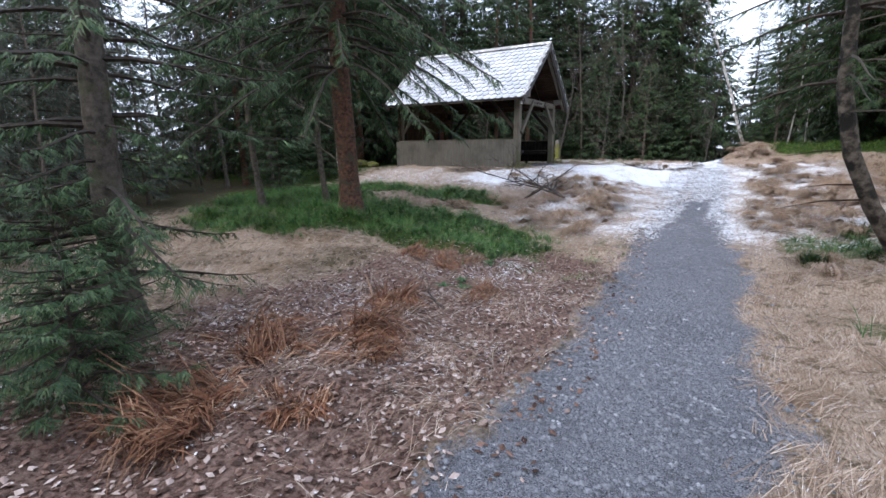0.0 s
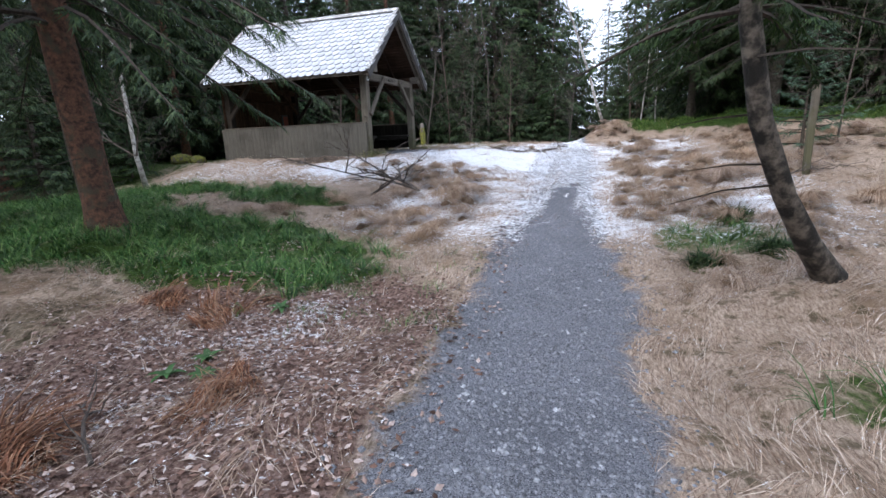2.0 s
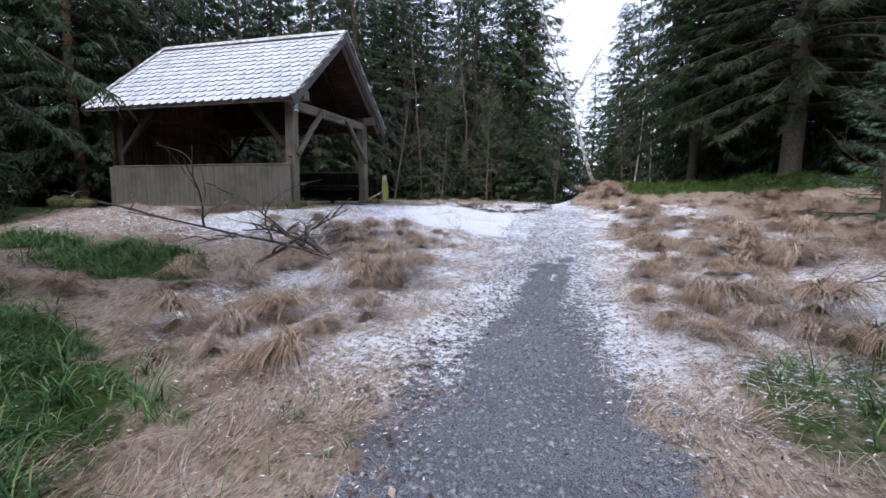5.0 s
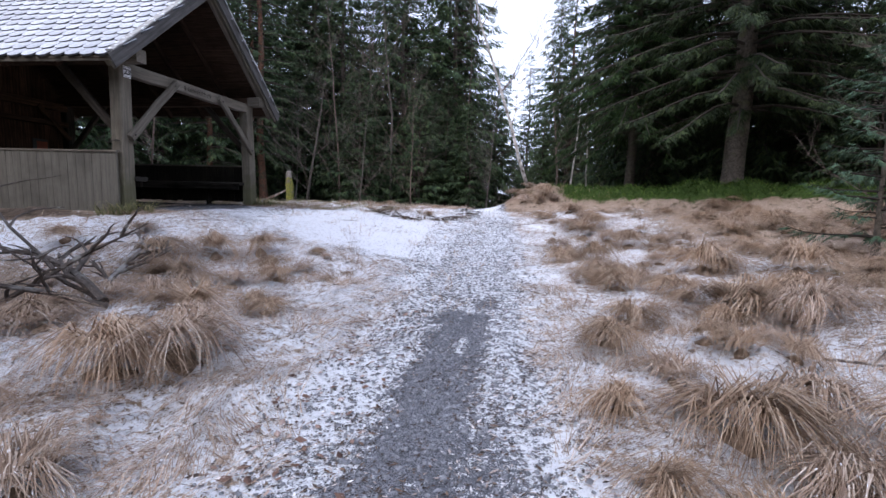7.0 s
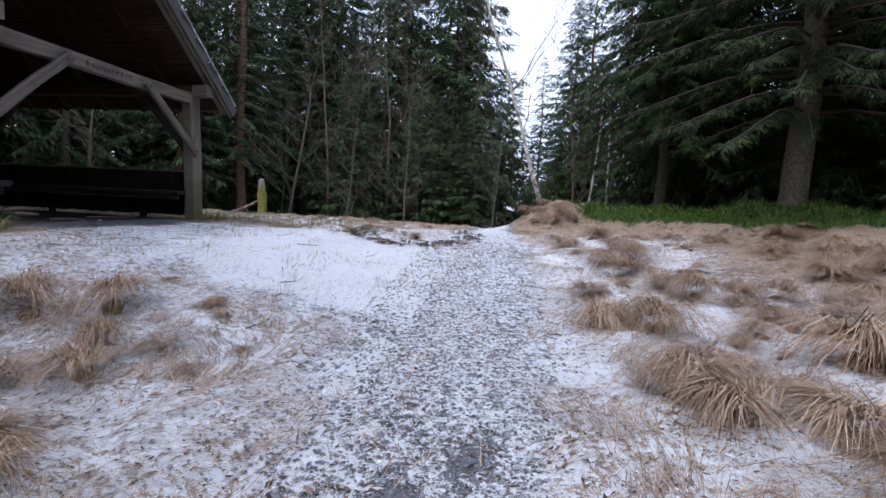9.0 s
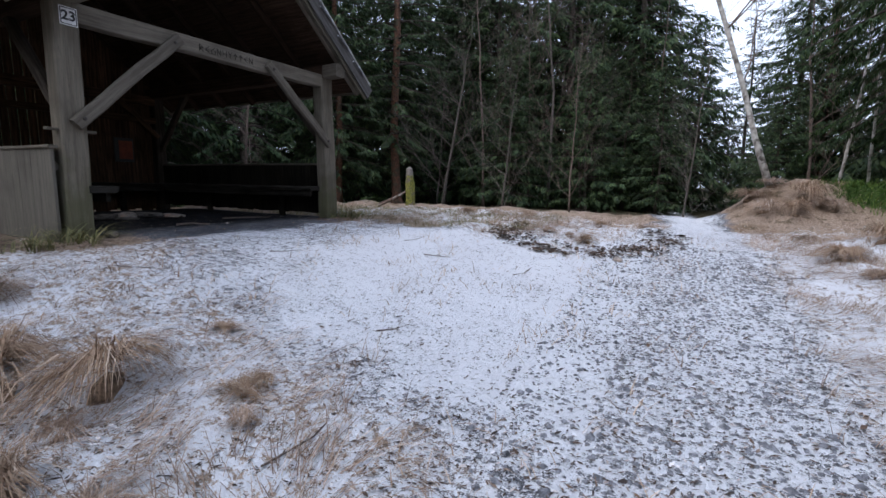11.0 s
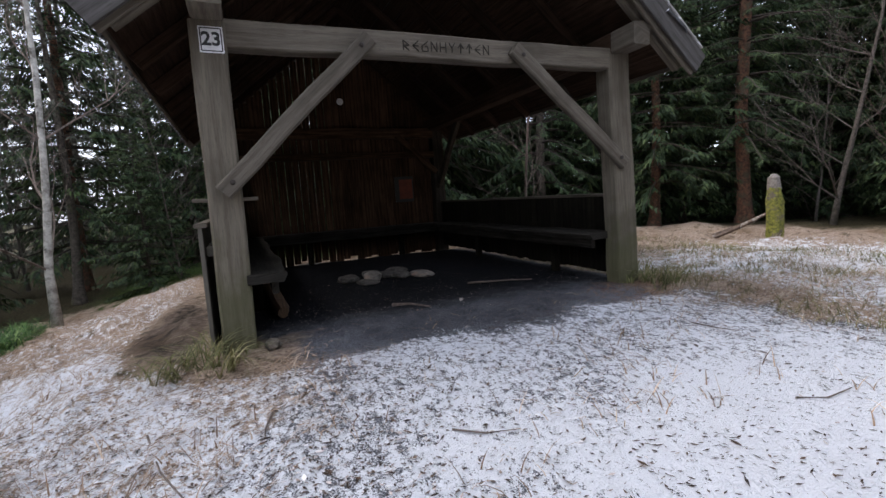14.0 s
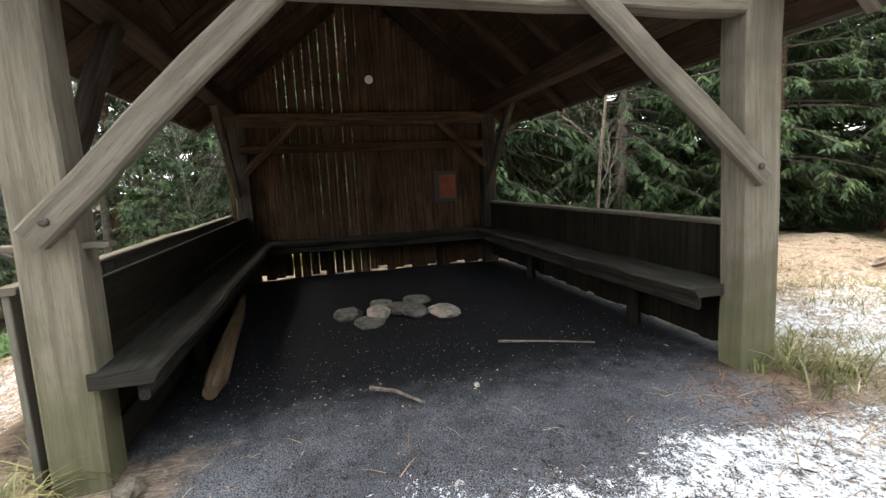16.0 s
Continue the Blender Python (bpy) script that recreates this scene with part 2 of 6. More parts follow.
MAT_STONE = mottled("stone", (0.14, 0.125, 0.115), (0.34, 0.30, 0.27), 14, 0.85, 0.5, 0.01, (0.42, 0.27, 0.2), 0.62, 4)
MAT_HEARTH = mottled("dark_stone", (0.035, 0.032, 0.03), (0.13, 0.12, 0.11), 14, 0.9, 0.5, 0.01, (0.02, 0.02, 0.02), 0.6, 6)
MAT_SHINGLE = slate_material()
MAT_GRAVEL = mottled("gravel_stone", (0.04, 0.043, 0.052), (0.28, 0.29, 0.33), 26, 0.8, 0.2, 0.003, (0.50, 0.52, 0.56), 0.66, 9)
MAT_BARK_RED = mottled("spruce_bark", (0.028, 0.014, 0.009), (0.19, 0.088, 0.052), 15, 0.9, 1.0, 0.035, (0.07, 0.055, 0.035), 0.56, 4.5)
MAT_BARK_DARK = mottled("dark_bark", (0.035, 0.028, 0.022), (0.12, 0.10, 0.08), 16, 0.9, 0.9, 0.02, (0.075, 0.085, 0.03), 0.63, 1.7)
MAT_BARK_LICHEN = mottled("lichened_bark", (0.016, 0.013, 0.010), (0.19, 0.16, 0.13), 11, 0.9, 1.0, 0.025, (0.012, 0.010, 0.008), 0.53, 5.0)
MAT_BIRCH = mottled("birch_bark", (0.18, 0.165, 0.145), (0.55, 0.53, 0.49), 7, 0.7, 0.3, 0.006, (0.07, 0.06, 0.05), 0.62, 6)
MAT_TWIG = mottled("twig", (0.06, 0.045, 0.038), (0.17, 0.13, 0.11), 20, 0.9, 0.3, 0.005)
MAT_LIMB = mottled("dark_limb", (0.018, 0.014, 0.011), (0.065, 0.05, 0.04), 20, 0.95, 0.3, 0.005)
MAT_BRANCH = mottled("wet_branch_bark", (0.022, 0.016, 0.013), (0.095, 0.072, 0.06), 24, 0.8, 0.6, 0.006, (0.24, 0.23, 0.22), 0.62, 5)
MAT_ROOTS = mottled("grass_roots", (0.05, 0.034, 0.022), (0.24, 0.16, 0.105), 30, 0.95, 0.8, 0.01)
MAT_THICKET = mottled("thicket_bark", (0.05, 0.043, 0.037), (0.15, 0.13, 0.115), 20, 0.9, 0.3, 0.005)
MAT_TWIG_GREY = mottled("grey_twig", (0.13, 0.115, 0.10), (0.30, 0.27, 0.25), 20, 0.9, 0.3, 0.005)
MAT_LOGBARK = mottled("dark_birch_bark", (0.05, 0.03, 0.022), (0.24, 0.17, 0.13), 12, 0.8, 0.4, 0.01, (0.45, 0.42, 0.39), 0.58, 9)
MAT_MOSSY = mottled("mossy_wood", (0.05, 0.055, 0.015), (0.26, 0.26, 0.045), 22, 0.95, 0.9, 0.02, (0.12, 0.10, 0.08), 0.57, 7)
MAT_NEEDLE = leafy("spruce_needles", (0.019, 0.038, 0.020), (0.043, 0.075, 0.033), (0.090, 0.128, 0.050), 0.6, 0.22)
# Darker copy of the needles: the big spruce's shade is in the colour.
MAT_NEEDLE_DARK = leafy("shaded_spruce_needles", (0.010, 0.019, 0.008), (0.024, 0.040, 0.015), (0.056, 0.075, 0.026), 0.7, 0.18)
MAT_NEEDLE_DEEP = leafy("deep_green_spruce_needles", (0.011, 0.028, 0.009), (0.025, 0.056, 0.016), (0.065, 0.105, 0.03), 0.7, 0.2)
# Needles paled: haze over the open wood is put into their colour.
MAT_NEEDLE_HAZE = leafy("haze_paled_needles", (0.05, 0.065, 0.05), (0.09, 0.115, 0.085), (0.15, 0.17, 0.13), 0.6, 0.3)
MAT_NEEDLE_BLUE = leafy("young_spruce_needles", (0.035, 0.075, 0.05), (0.075, 0.14, 0.085), (0.13, 0.20, 0.12), 0.55, 0.2)
MAT_NEEDLE_SOFT = leafy("soft_spruce_needles", (0.026, 0.056, 0.026), (0.062, 0.112, 0.050), (0.12, 0.175, 0.08), 0.55, 0.25)
MAT_NEEDLE_GREY = leafy("dusky_needles", (0.030, 0.036, 0.026), (0.056, 0.064, 0.048), (0.10, 0.10, 0.075), 0.6, 0.15)
MAT_STRAW = leafy("straw", (0.13, 0.078, 0.048), (0.39, 0.27, 0.185), (0.66, 0.53, 0.42), 0.7, 0.2)
MAT_STRAW_FROST = leafy("frosted_straw", (0.16, 0.105, 0.074), (0.42, 0.305, 0.23), (0.66, 0.555, 0.475), 0.7, 0.2, 0.06)
MAT_GRASS = leafy("green_grass", (0.014, 0.046, 0.012), (0.048, 0.135, 0.032), (0.20, 0.31, 0.10), 0.5, 0.25)
MAT_SEDGE = leafy("faded_sedge", (0.07, 0.075, 0.03), (0.17, 0.17, 0.07), (0.38, 0.33, 0.18), 0.6, 0.2)
MAT_BRACKEN_STALK = mottled("bracken_stalk", (0.10, 0.045, 0.025), (0.32, 0.17, 0.10), 20, 0.8, 0.3, 0.003)
MAT_BRACKEN = leafy("dead_bracken", (0.06, 0.024, 0.014), (0.24, 0.105, 0.058), (0.44, 0.27, 0.17), 0.75, 0.15)
MAT_LITTER = leafy("fallen_leaves", (0.05, 0.027, 0.021), (0.20, 0.118, 0.092), (0.52, 0.42, 0.385), 0.75, 0.1, 0.05)
MAT_DARKLEAF = leafy("wet_leaves", (0.03, 0.022, 0.018), (0.075, 0.05, 0.038), (0.15, 0.095, 0.065), 0.6, 0.1)
MAT_FLAKE = leafy("snow_dusted_scraps", (0.16, 0.115, 0.09), (0.50, 0.44, 0.42), (0.78, 0.77, 0.79), 0.8, 0.1)
MAT_MOSS = leafy("moss_tufts", (0.022, 0.055, 0.012), (0.065, 0.125, 0.025), (0.15, 0.20, 0.05), 0.8, 0.3)
MAT_HERB = leafy("herb_leaf", (0.03, 0.075, 0.025), (0.05, 0.115, 0.038), (0.08, 0.16, 0.055), 0.5, 0.2)
MAT_MOSSMOUND = mottled("moss_cushion", (0.018, 0.035, 0.010), (0.06, 0.095, 0.025), 26, 0.95, 0.8, 0.015)
MAT_WHITE = plain("white_enamel", (0.80, 0.80, 0.80), 0.35)
MAT_BLACK = plain("black_paint", (0.02, 0.02, 0.02), 0.4)
MAT_CUT = plain("cut_groove", (0.022, 0.018, 0.014), 0.9)
MAT_ORANGE = plain("orange_card", (0.17, 0.030, 0.010), 0.6, 0, 0.25, 8)
MAT_IRON = plain("bolt_iron", (0.07, 0.06, 0.055), 0.55, 0.7)


# ---- building helpers ----
ORIGIN = {}
V = Vector


class Geo:
    """Verts, faces and grain coordinates of one mesh, in world metres."""

    def __init__(self):
        self.v, self.f, self.uv = [], [], []

    def face(self, idx, uv=None):
        self.f.append(idx)
        self.uv.extend(uv if uv else [(0.0, 0.0)] * len(idx))

    def ring_skin(self, rings, us, closed=True, caps=True, vscale=1.0):
        """Skins rings of points; the grain runs from ring to ring."""
        n, base = len(rings[0]), len(self.v)
        for r in rings:
            self.v.extend(tuple(p) for p in r)
        around = [0.0]
        for k in range(n):
            around.append(around[-1] + (V(rings[0][(k + 1) % n]) - V(rings[0][k])).length * vscale)
        for i in range(len(rings) - 1):
            for k in range(n):
                a, b = base + i * n + k, base + i * n + (k + 1) % n
                self.face((a, b, b + n, a + n), [(us[i], around[k]), (us[i], around[k + 1]), (us[i + 1], around[k + 1]), (us[i + 1], around[k])])
        if caps:
            self.face(tuple(base + k for k in reversed(range(n))), [(k * 0.01, k * 0.05) for k in range(n)])
            t = base + (len(rings) - 1) * n
            self.face(tuple(t + k for k in range(n)), [(k * 0.01, k * 0.05) for k in range(n)])

    def beam(self, a, b, w, h, side=None, worn=0.006, steps=5, bevel=0.012, seed=0):
        """A hewn timber from a to b: w across (along side), h the other way, with worn chamfered edges."""
        a, b = V(a), V(b)
        d = (b - a).normalized()
        s = V(side) if side else (V((0, 0, 1)).cross(d) if abs(d.z) < 0.95 else V((0, 1, 0)))
        s = (s - d * s.dot(d)).normalized()
        u = d.cross(s)
        rnd = random.Random(seed + int(abs(a.x * 131 + a.y * 71 + a.z * 37) * 10))
        c = bevel
        shape = [(-w/2 + c, -h/2), (w/2 - c, -h/2), (w/2, -h/2 + c), (w/2, h/2 - c), (w/2 - c, h/2), (-w/2 + c, h/2), (-w/2, h/2 - c), (-w/2, -h/2 + c)]
        rings, us, off = [], [], rnd.random() * 7
        length = (b - a).length
        for i in range(steps + 1):
            p = a.lerp(b, i / steps)
            jx, jy = (rnd.uniform(-worn, worn), rnd.uniform(-worn, worn))
            g = 1 + rnd.uniform(-worn, worn) * 2
            rings.append([p + s * (x * g + jx) + u * (y * g + jy) for x, y in shape])
            us.append(off + length * i / steps)
        self.ring_skin(rings, us)

    def tube(self, pts, radii, sides=6, rough=0.0, caps=True, seed=0):
        rnd = random.Random(seed)
        rings, us, total = [], [], 0.0
        pts = [V(p) for p in pts]
        for i, p in enumerate(pts):
            d = (pts[min(i + 1, len(pts) - 1)] - pts[max(i - 1, 0)]).normalized()
            s = d.cross(V((0.31, 0.95, 0.05)) if abs(d.y) < 0.9 else V((1, 0, 0))).normalized()
            u = d.cross(s)
            r = radii[i]
            rings.append([p + (s * math.cos(6.2832 * k / sides) + u * math.sin(6.2832 * k / sides)) * r * (1 + rnd.uniform(-rough, rough)) for k in range(sides)])
            total += (p - pts[i - 1]).length if i else 0
            us.append(total)
        self.ring_skin(rings, us, caps=caps)

    def blade(self, p, d, length, width, droop=0.6, steps=3, side=None):
        """A grass blade or frond leaf from p along d, bending down."""
        p, d = V(p), V(d).normalized()
        s = (V(side) if side else d.cross(V((0, 0, 1)))).normalized()
        base = len(self.v)
        q = p.copy()
        for i in range(steps + 1):
            w = width * (1 - (i / steps) ** 1.6) / 2
            if i == steps:
                self.v.append(tuple(q))
            else:
                self.v.append(tuple(q - s * w))
                self.v.append(tuple(q + s * w))
            q = q + d * (length / steps)
            d = (d + V((0, 0, -droop / steps))).normalized()
        for i in range(steps):
            a = base + 2 * i
            if i == steps - 1:
                self.face((a, a + 1, a + 2))
            else:
                self.face((a, a + 1, a + 3, a + 2))

    def lump(self, c, size, seed=0, sub=1, rough=0.18, flat=0.0):
        """A stone or clod: a roughened ball, flattened below."""
        bm = bmesh.new()
        bmesh.ops.create_icosphere(bm, subdivisions=sub, radius=1)
        rnd = random.Random(seed)
        base = len(self.v)
        for v in bm.verts:
            k = 1 + rnd.uniform(-rough, rough)
            z = v.co.z * k
            self.v.append((c[0] + v.co.x * k * size[0], c[1] + v.co.y * k * size[1], c[2] + max(z, -1 + flat) * size[2]))
        bm.verts.index_update()
        for f in bm.faces:
            self.face(tuple(base + v.index for v in f.verts))
        bm.free()


def mesh_of(name, geo, material, origin=(0, 0, 0), smooth=False):
    me = bpy.data.meshes.new(name)
    o = V(origin)
    me.from_pydata([(x - o.x, y - o.y, z - o.z) for x, y, z in geo.v], [], geo.f)
    layer = me.uv_layers.new(name="grain")
    layer.data.foreach_set("uv", np.array(geo.uv, dtype=np.float32).ravel())
    me.materials.append(material)
    if smooth:
        me.polygons.foreach_set("use_smooth", [True] * len(me.polygons))
    me.update()
    return me


def thing(name, at, label, category, group="", kind=""):
    """An empty at a thing's base, which carries its parts."""
    ob = new(name)
    ob.empty_display_size = 0.1
    ob.location = at
    ORIGIN[ob.name] = V(at)
    return tagged(ob, label, category, group, kind)


def part(name, geo, material, parent, label="", smooth=False):
    o = ORIGIN[parent.name]
    ob = new(name, mesh_of(name, geo, material, o, smooth))
    ob.parent = parent
    ORIGIN[ob.name] = o
    return tagged(ob, label) if label else ob


def solo(name, geo, material, at, label, category, group="", kind="", smooth=False):
    ob = new(name, mesh_of(name, geo, material, at, smooth))
    ob.location = at
    ORIGIN[ob.name] = V(at)
    return tagged(ob, label, category, group, kind)


# ---- lie of the land ----
def ease(a, b, v):
    u = min(1.0, max(0.0, (v - a) / (b - a)))
    return u * u * (3 - 2 * u)


def curve_at(pts, y):
    """A smooth line through a few stations."""
    if y <= pts[0][0]:
        return pts[0][1]
    for i in range(len(pts) - 1):
        (a, za), (b, zb) = pts[i], pts[i + 1]
        if y <= b:
            ma = (zb - pts[i - 1][1]) / (b - pts[i - 1][0]) if i else 0
            mb = (pts[i + 2][1] - za) / (pts[i + 2][0] - a) if i + 2 < len(pts) else 0
            u, d = (y - a) / (b - a), b - a
            return (2*u**3 - 3*u*u + 1) * za + (u**3 - 2*u*u + u) * d * ma + (-2*u**3 + 3*u*u) * zb + (u**3 - u*u) * d * mb
    return pts[-1][1]


PROFILE = ((-40, 0.3), (-6, 0.05), (0, -0.03), (3, -0.17), (5, -0.29), (6.5, -0.32), (8, -0.28), (10, -0.14), (11.5, 0.0), (12.5, 0.09), (14, 0.19), (16, 0.30), (17.5, 0.43), (19, 0.60), (21.5, 0.78), (25, 0.74), (32, 0.5), (60, 0.3))
EDGE_L = ((-20, 0.6), (0, 0.1), (4.5, 0.02), (7, -0.08), (10, -0.14), (13, 0.0), (16.5, 0.0), (18.5, 0.2), (21, 0.1), (40, -1.0))
EDGE_R = ((-20, 1.8), (0, 1.38), (5.7, 1.46), (8.5, 1.48), (10.5, 1.36), (13.5, 1.3), (16, 1.34), (20, 1.3), (40, 0.2))


def segment_gap(x, y, ax, ay, bx, by):
    k = max(0.0, min(1.0, ((x - ax) * (bx - ax) + (y - ay) * (by - ay)) / ((bx - ax) ** 2 + (by - ay) ** 2)))
    return math.hypot(x - ax - k * (bx - ax), y - ay - k * (by - ay))


def lie(x, y):
    """Height of the ground."""
    z = curve_at(PROFILE, y)
    k = ease(0.3, -5.0, x) * ease(12.0, 16.0, y) * (1 - ease(22, 31, y))
    z += (0.855 - z) * k                                                             # terrace of the shelter
    z += 0.34 * ease(-2.0, -6.3, x) * ease(2, 6, y) * (1 - ease(9, 14, y))            # grassy knoll
    z -= 0.16 * ease(-9.0, -12.0, x) * ease(10, 14, y)
    z -= 0.5 * ease(-3.0, -9.0, x) * (1 - ease(2, 7, y))                             # slope down beside the path
    z += 0.5 * ease(1.4, 9.0, x) * ease(1, 5, y) * (1 - 0.6 * ease(14, 22, y))
    z += 0.74 * math.exp(-(segment_gap(x, y, 3.2, 25.0, 10.0, 20.6) / 1.15) ** 2)      # mossy bank
    z += 0.62 * math.exp(-((x - 1.95) / 0.9) ** 2 - ((y - 24.4) / 1.0) ** 2)          # straw mound under the birch
    z += 0.12 * math.exp(-((x + 1.0) / 1.5) ** 2 - ((y - 20.6) / 1.0) ** 2)          # low mound between path and shelter
    z += 0.20 * math.exp(-((x - 3.2) / 0.7) ** 2 - ((y - 7.4) / 0.7) ** 2)
    return z


def inside_ellipse(x, y, cx, cy, rx, ry, turn=0.0):
    c, s = math.cos(radians(turn)), math.sin(radians(turn))
    u, w = (x - cx) * c + (y - cy) * s, -(x - cx) * s + (y - cy) * c
    return 1 - math.hypot(u / rx, w / ry)


GREEN = ((-4.25, 8.0, 2.85, 1.45, -6), (-7.4, 7.6, 2.4, 2.2, 0), (-5.3, 11.5, 1.6, 0.8, -12), (2.75, 9.4, 0.8, 1.05, 0), (-9.6, 9.5, 2.5, 2.0, 0), (-9.2, 12.3, 1.9, 0.7, 0), (2.75, 5.6, 0.45, 0.3, 30))


def rough_lie(x, y):
    """The same with the small unevenness of the turf, which the path and the shelter's floor lack."""
    inside = -10.3 < x < -4.8 and 15.5 < y < 19.9
    on_path = ease(0.25, -0.15, min(x - curve_at(EDGE_L, y), curve_at(EDGE_R, y) - x))
    yard = ease(-5.7, -4.3, x) * (1 - ease(0.5, 1.4, x)) * ease(14.4, 15.8, y) * (1 - ease(19.2, 20.2, y))
    tuft = max(ease(-0.2, 0.2, inside_ellipse(x, y, *e)) for e in GREEN[:3]) + math.exp(-(segment_gap(x, y, 4.0, 24.5, 10.0, 20.6) / 1.2) ** 2)
    a = 0.105 * on_path * (1 - 0.85 * yard) * (1 + 0.9 * tuft) + 0.012
    if inside:
        a = 0.015
    far = ease(25, 60, math.hypot(x, y - 10))
    n = noise.noise(V((x * 1.3, y * 1.3, 0.7))) + 0.6 * noise.noise(V((x * 3.7, y * 3.7, 4.1)))
    return lie(x, y) + a * n + far * 2.2 * noise.noise(V((x * 0.03, y * 0.03, 9)))




def zones(x, y):
    """How much of path, snow, moss, litter, shade-dark bare soil and straw lies at a place."""
    el, er = curve_at(EDGE_L, y), curve_at(EDGE_R, y)
    wob = 0.35 * noise.noise(V((x * 0.9, y * 0.9, 3.0))) + 0.2 * noise.noise(V((x * 2.6, y * 2.6, 8.0)))
    path = ease(-0.4, 0.35, min(x - el, er - x) + 0.75 * wob)
    yard = min(ease(-5.7, -5.1, x), 1 - ease(-0.1, 0.7, x + 0.4 * wob)) * ease(14.2, 16.0, y + 0.25 * x + 0.4 + wob) * (1 - ease(19.0, 20.6, y - wob))
    yard = max(yard, ease(-0.9, 0.1, x + wob) * (1 - ease(0.0, 0.7, x + 0.4 * wob)) * ease(11.5, 14.5, y) * (1 - ease(20, 23, y)))
    path = max(path, 0.9 * yard, ease(-5.0, -5.6, x) * ease(-10.4, -10.1, x) * ease(15.4, 15.75, y) * (1 - ease(19.6, 19.9, y)))
    near = ease(60, 30, math.hypot(x, y - 12))
    side = ease(6.5, 2.5, abs(x - 0.7)) * (1 - ease(21.5, 24, y))
    core = ease(0.05, 0.55, min(x - el - 0.25, er - x) + 0.6 * wob)
    snow = 0.58 * ease(6.5, 10.5, y) * side * (1 - core * (0.16 + 0.64 * (1 - ease(9.4, 12.2, y)))) + 0.22 * wob
    snow = max(snow, path * (0.13 * ease(4, 7, y) + 0.44 * ease(8.6, 12.4, y) + 0.05 * ease(13, 17, y)))
    worn = ease(0.32, 0.10, abs(x - 0.55 - 0.1 * (y - 11.2) - 0.35 * wob)) * ease(9.0, 10.4, y) * (1 - ease(12.9, 13.7, y))
    snow -= 0.48 * worn * ease(-0.2, 0.02, 0.6 * noise.noise(V((x * 3.0, y * 0.9, 5.5))) + 0.7 * noise.noise(V((x * 7, y * 3.5, 2.5))))
    snow = max(snow, (0.70 + 0.25 * wob) * yard * (0.22 + 0.78 * ease(-4.9, -2.7, x + 0.6 * wob)), (0.56 + 0.3 * wob) * ease(-7.5, -6.0, x) * (1 - ease(-2, 0, x)) * ease(12.5, 14, y) * (1 - ease(19.4, 20.6, y)), 0.44 * ease(-13, -10, x) * (1 - ease(-3, 0, x)) * ease(11.6, 13.6, y) * (1 - ease(15.0, 15.5, y)) + 0.15 * wob, 0.54 * ease(-8, -6, x) * (1 - ease(-2, 0, x)) * ease(19.6, 20.6, y) * (1 - ease(23, 26, y)) + 0.2 * wob)
    litter = ease(0.15, -0.35, x - el + 0.4 * wob) * ease(-4.4, -2.6, x + wob) * (1 - ease(6.4, 8.4, y + 0.5 * (x + 1.0))) * ease(-8, 0, y)
    snow = max(snow, (0.34 + 0.5 * wob) * litter * ease(1, 2.5, y))
    green = max(ease(-0.25, 0.2, inside_ellipse(x, y, *e) + 0.35 * wob) for e in GREEN)
    bank = math.exp(-(segment_gap(x, y, 4.0, 24.5, 10.0, 20.6) / 1.2) ** 2)
    moss = max(0.85 * green if x < 1 else 0.6 * green, ease(0.3, 0.7, bank), 0.5 * ease(10, 16, x), 0.65 * ease(-9.5, -13, x + 2 * wob) * ease(11, 14, y))
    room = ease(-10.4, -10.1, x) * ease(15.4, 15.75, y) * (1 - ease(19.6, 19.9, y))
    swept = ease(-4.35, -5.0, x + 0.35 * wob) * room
    # Rises towards the back, so the painted shade deepens inside the shelter.
    shaded_earth = ease(-4.1, -6.3, x + 0.3 * wob) * ease(-10.4, -10.1, x) * ease(15.4, 15.75, y) * (1 - ease(19.6, 19.9, y))
    shaded_earth = max(shaded_earth, 0.52 * ease(0.55, -0.1, math.hypot((x + 5.05) / 0.95, (y - 17.6) / 2.0) - 0.5 + 0.6 * wob), 0.62 * ease(1.0, 0.5, math.hypot((x + 6.6) / 1.9, (y - 15.2) / 0.6) + 0.4 * wob))
    snow *= (1 - ease(0.15, 0.75, max(shaded_earth, swept))) * (1 - (0.75 if x < 1 else 0.25) * green)
    snow *= 1 - 0.6 * ease(0.5, 0.1, min(math.hypot(x + 5.1, (y - 15.6) / 0.8), math.hypot(x + 5.0, y - 19.7)) + 0.4 * wob)
    drift = 3.0 * noise.noise(V((x * 0.22, y * 0.22, 41))) + 1.2 * noise.noise(V((x * 0.8, y * 0.8, 43)))
    straw = near * ease(-14.5, -11.0, x + drift * ease(-3, -6, x)) * (1 - ease(7.0, 10.0, x + drift * ease(4, 7, x))) * (1 - ease(25, 29, y)) * max(ease(10.5, 13, y), ease(6.2, 8.2, y + 0.5 * (x + 1.0)) * ease(-6.5, -4.5, x), (0.6 + 0.6 * wob) * ease(-13, -9, x + 0.6 * drift), ease(0.0, 1.0, x))
    straw = max(straw, ease(0.3, 0.6, math.exp(-((x - 1.95) / 1.1) ** 2 - ((y - 24.0) / 1.3) ** 2)))
    return path, max(0.0, min(snow, 1)), moss, litter, shaded_earth, straw


def spread_axis(a, b, stepsize, reach):
    """Even steps from a to b, then growing ones out to the horizon."""
    n = int(round((b - a) / stepsize))
    mid = [a + (b - a) * i / n for i in range(n + 1)]
    out, d = [], stepsize
    p = 0.0
    while p < reach:
        d *= 1.28
        p += d
        out.append(p)
    return [a - p for p in reversed(out)] + mid + [b + p for p in out]


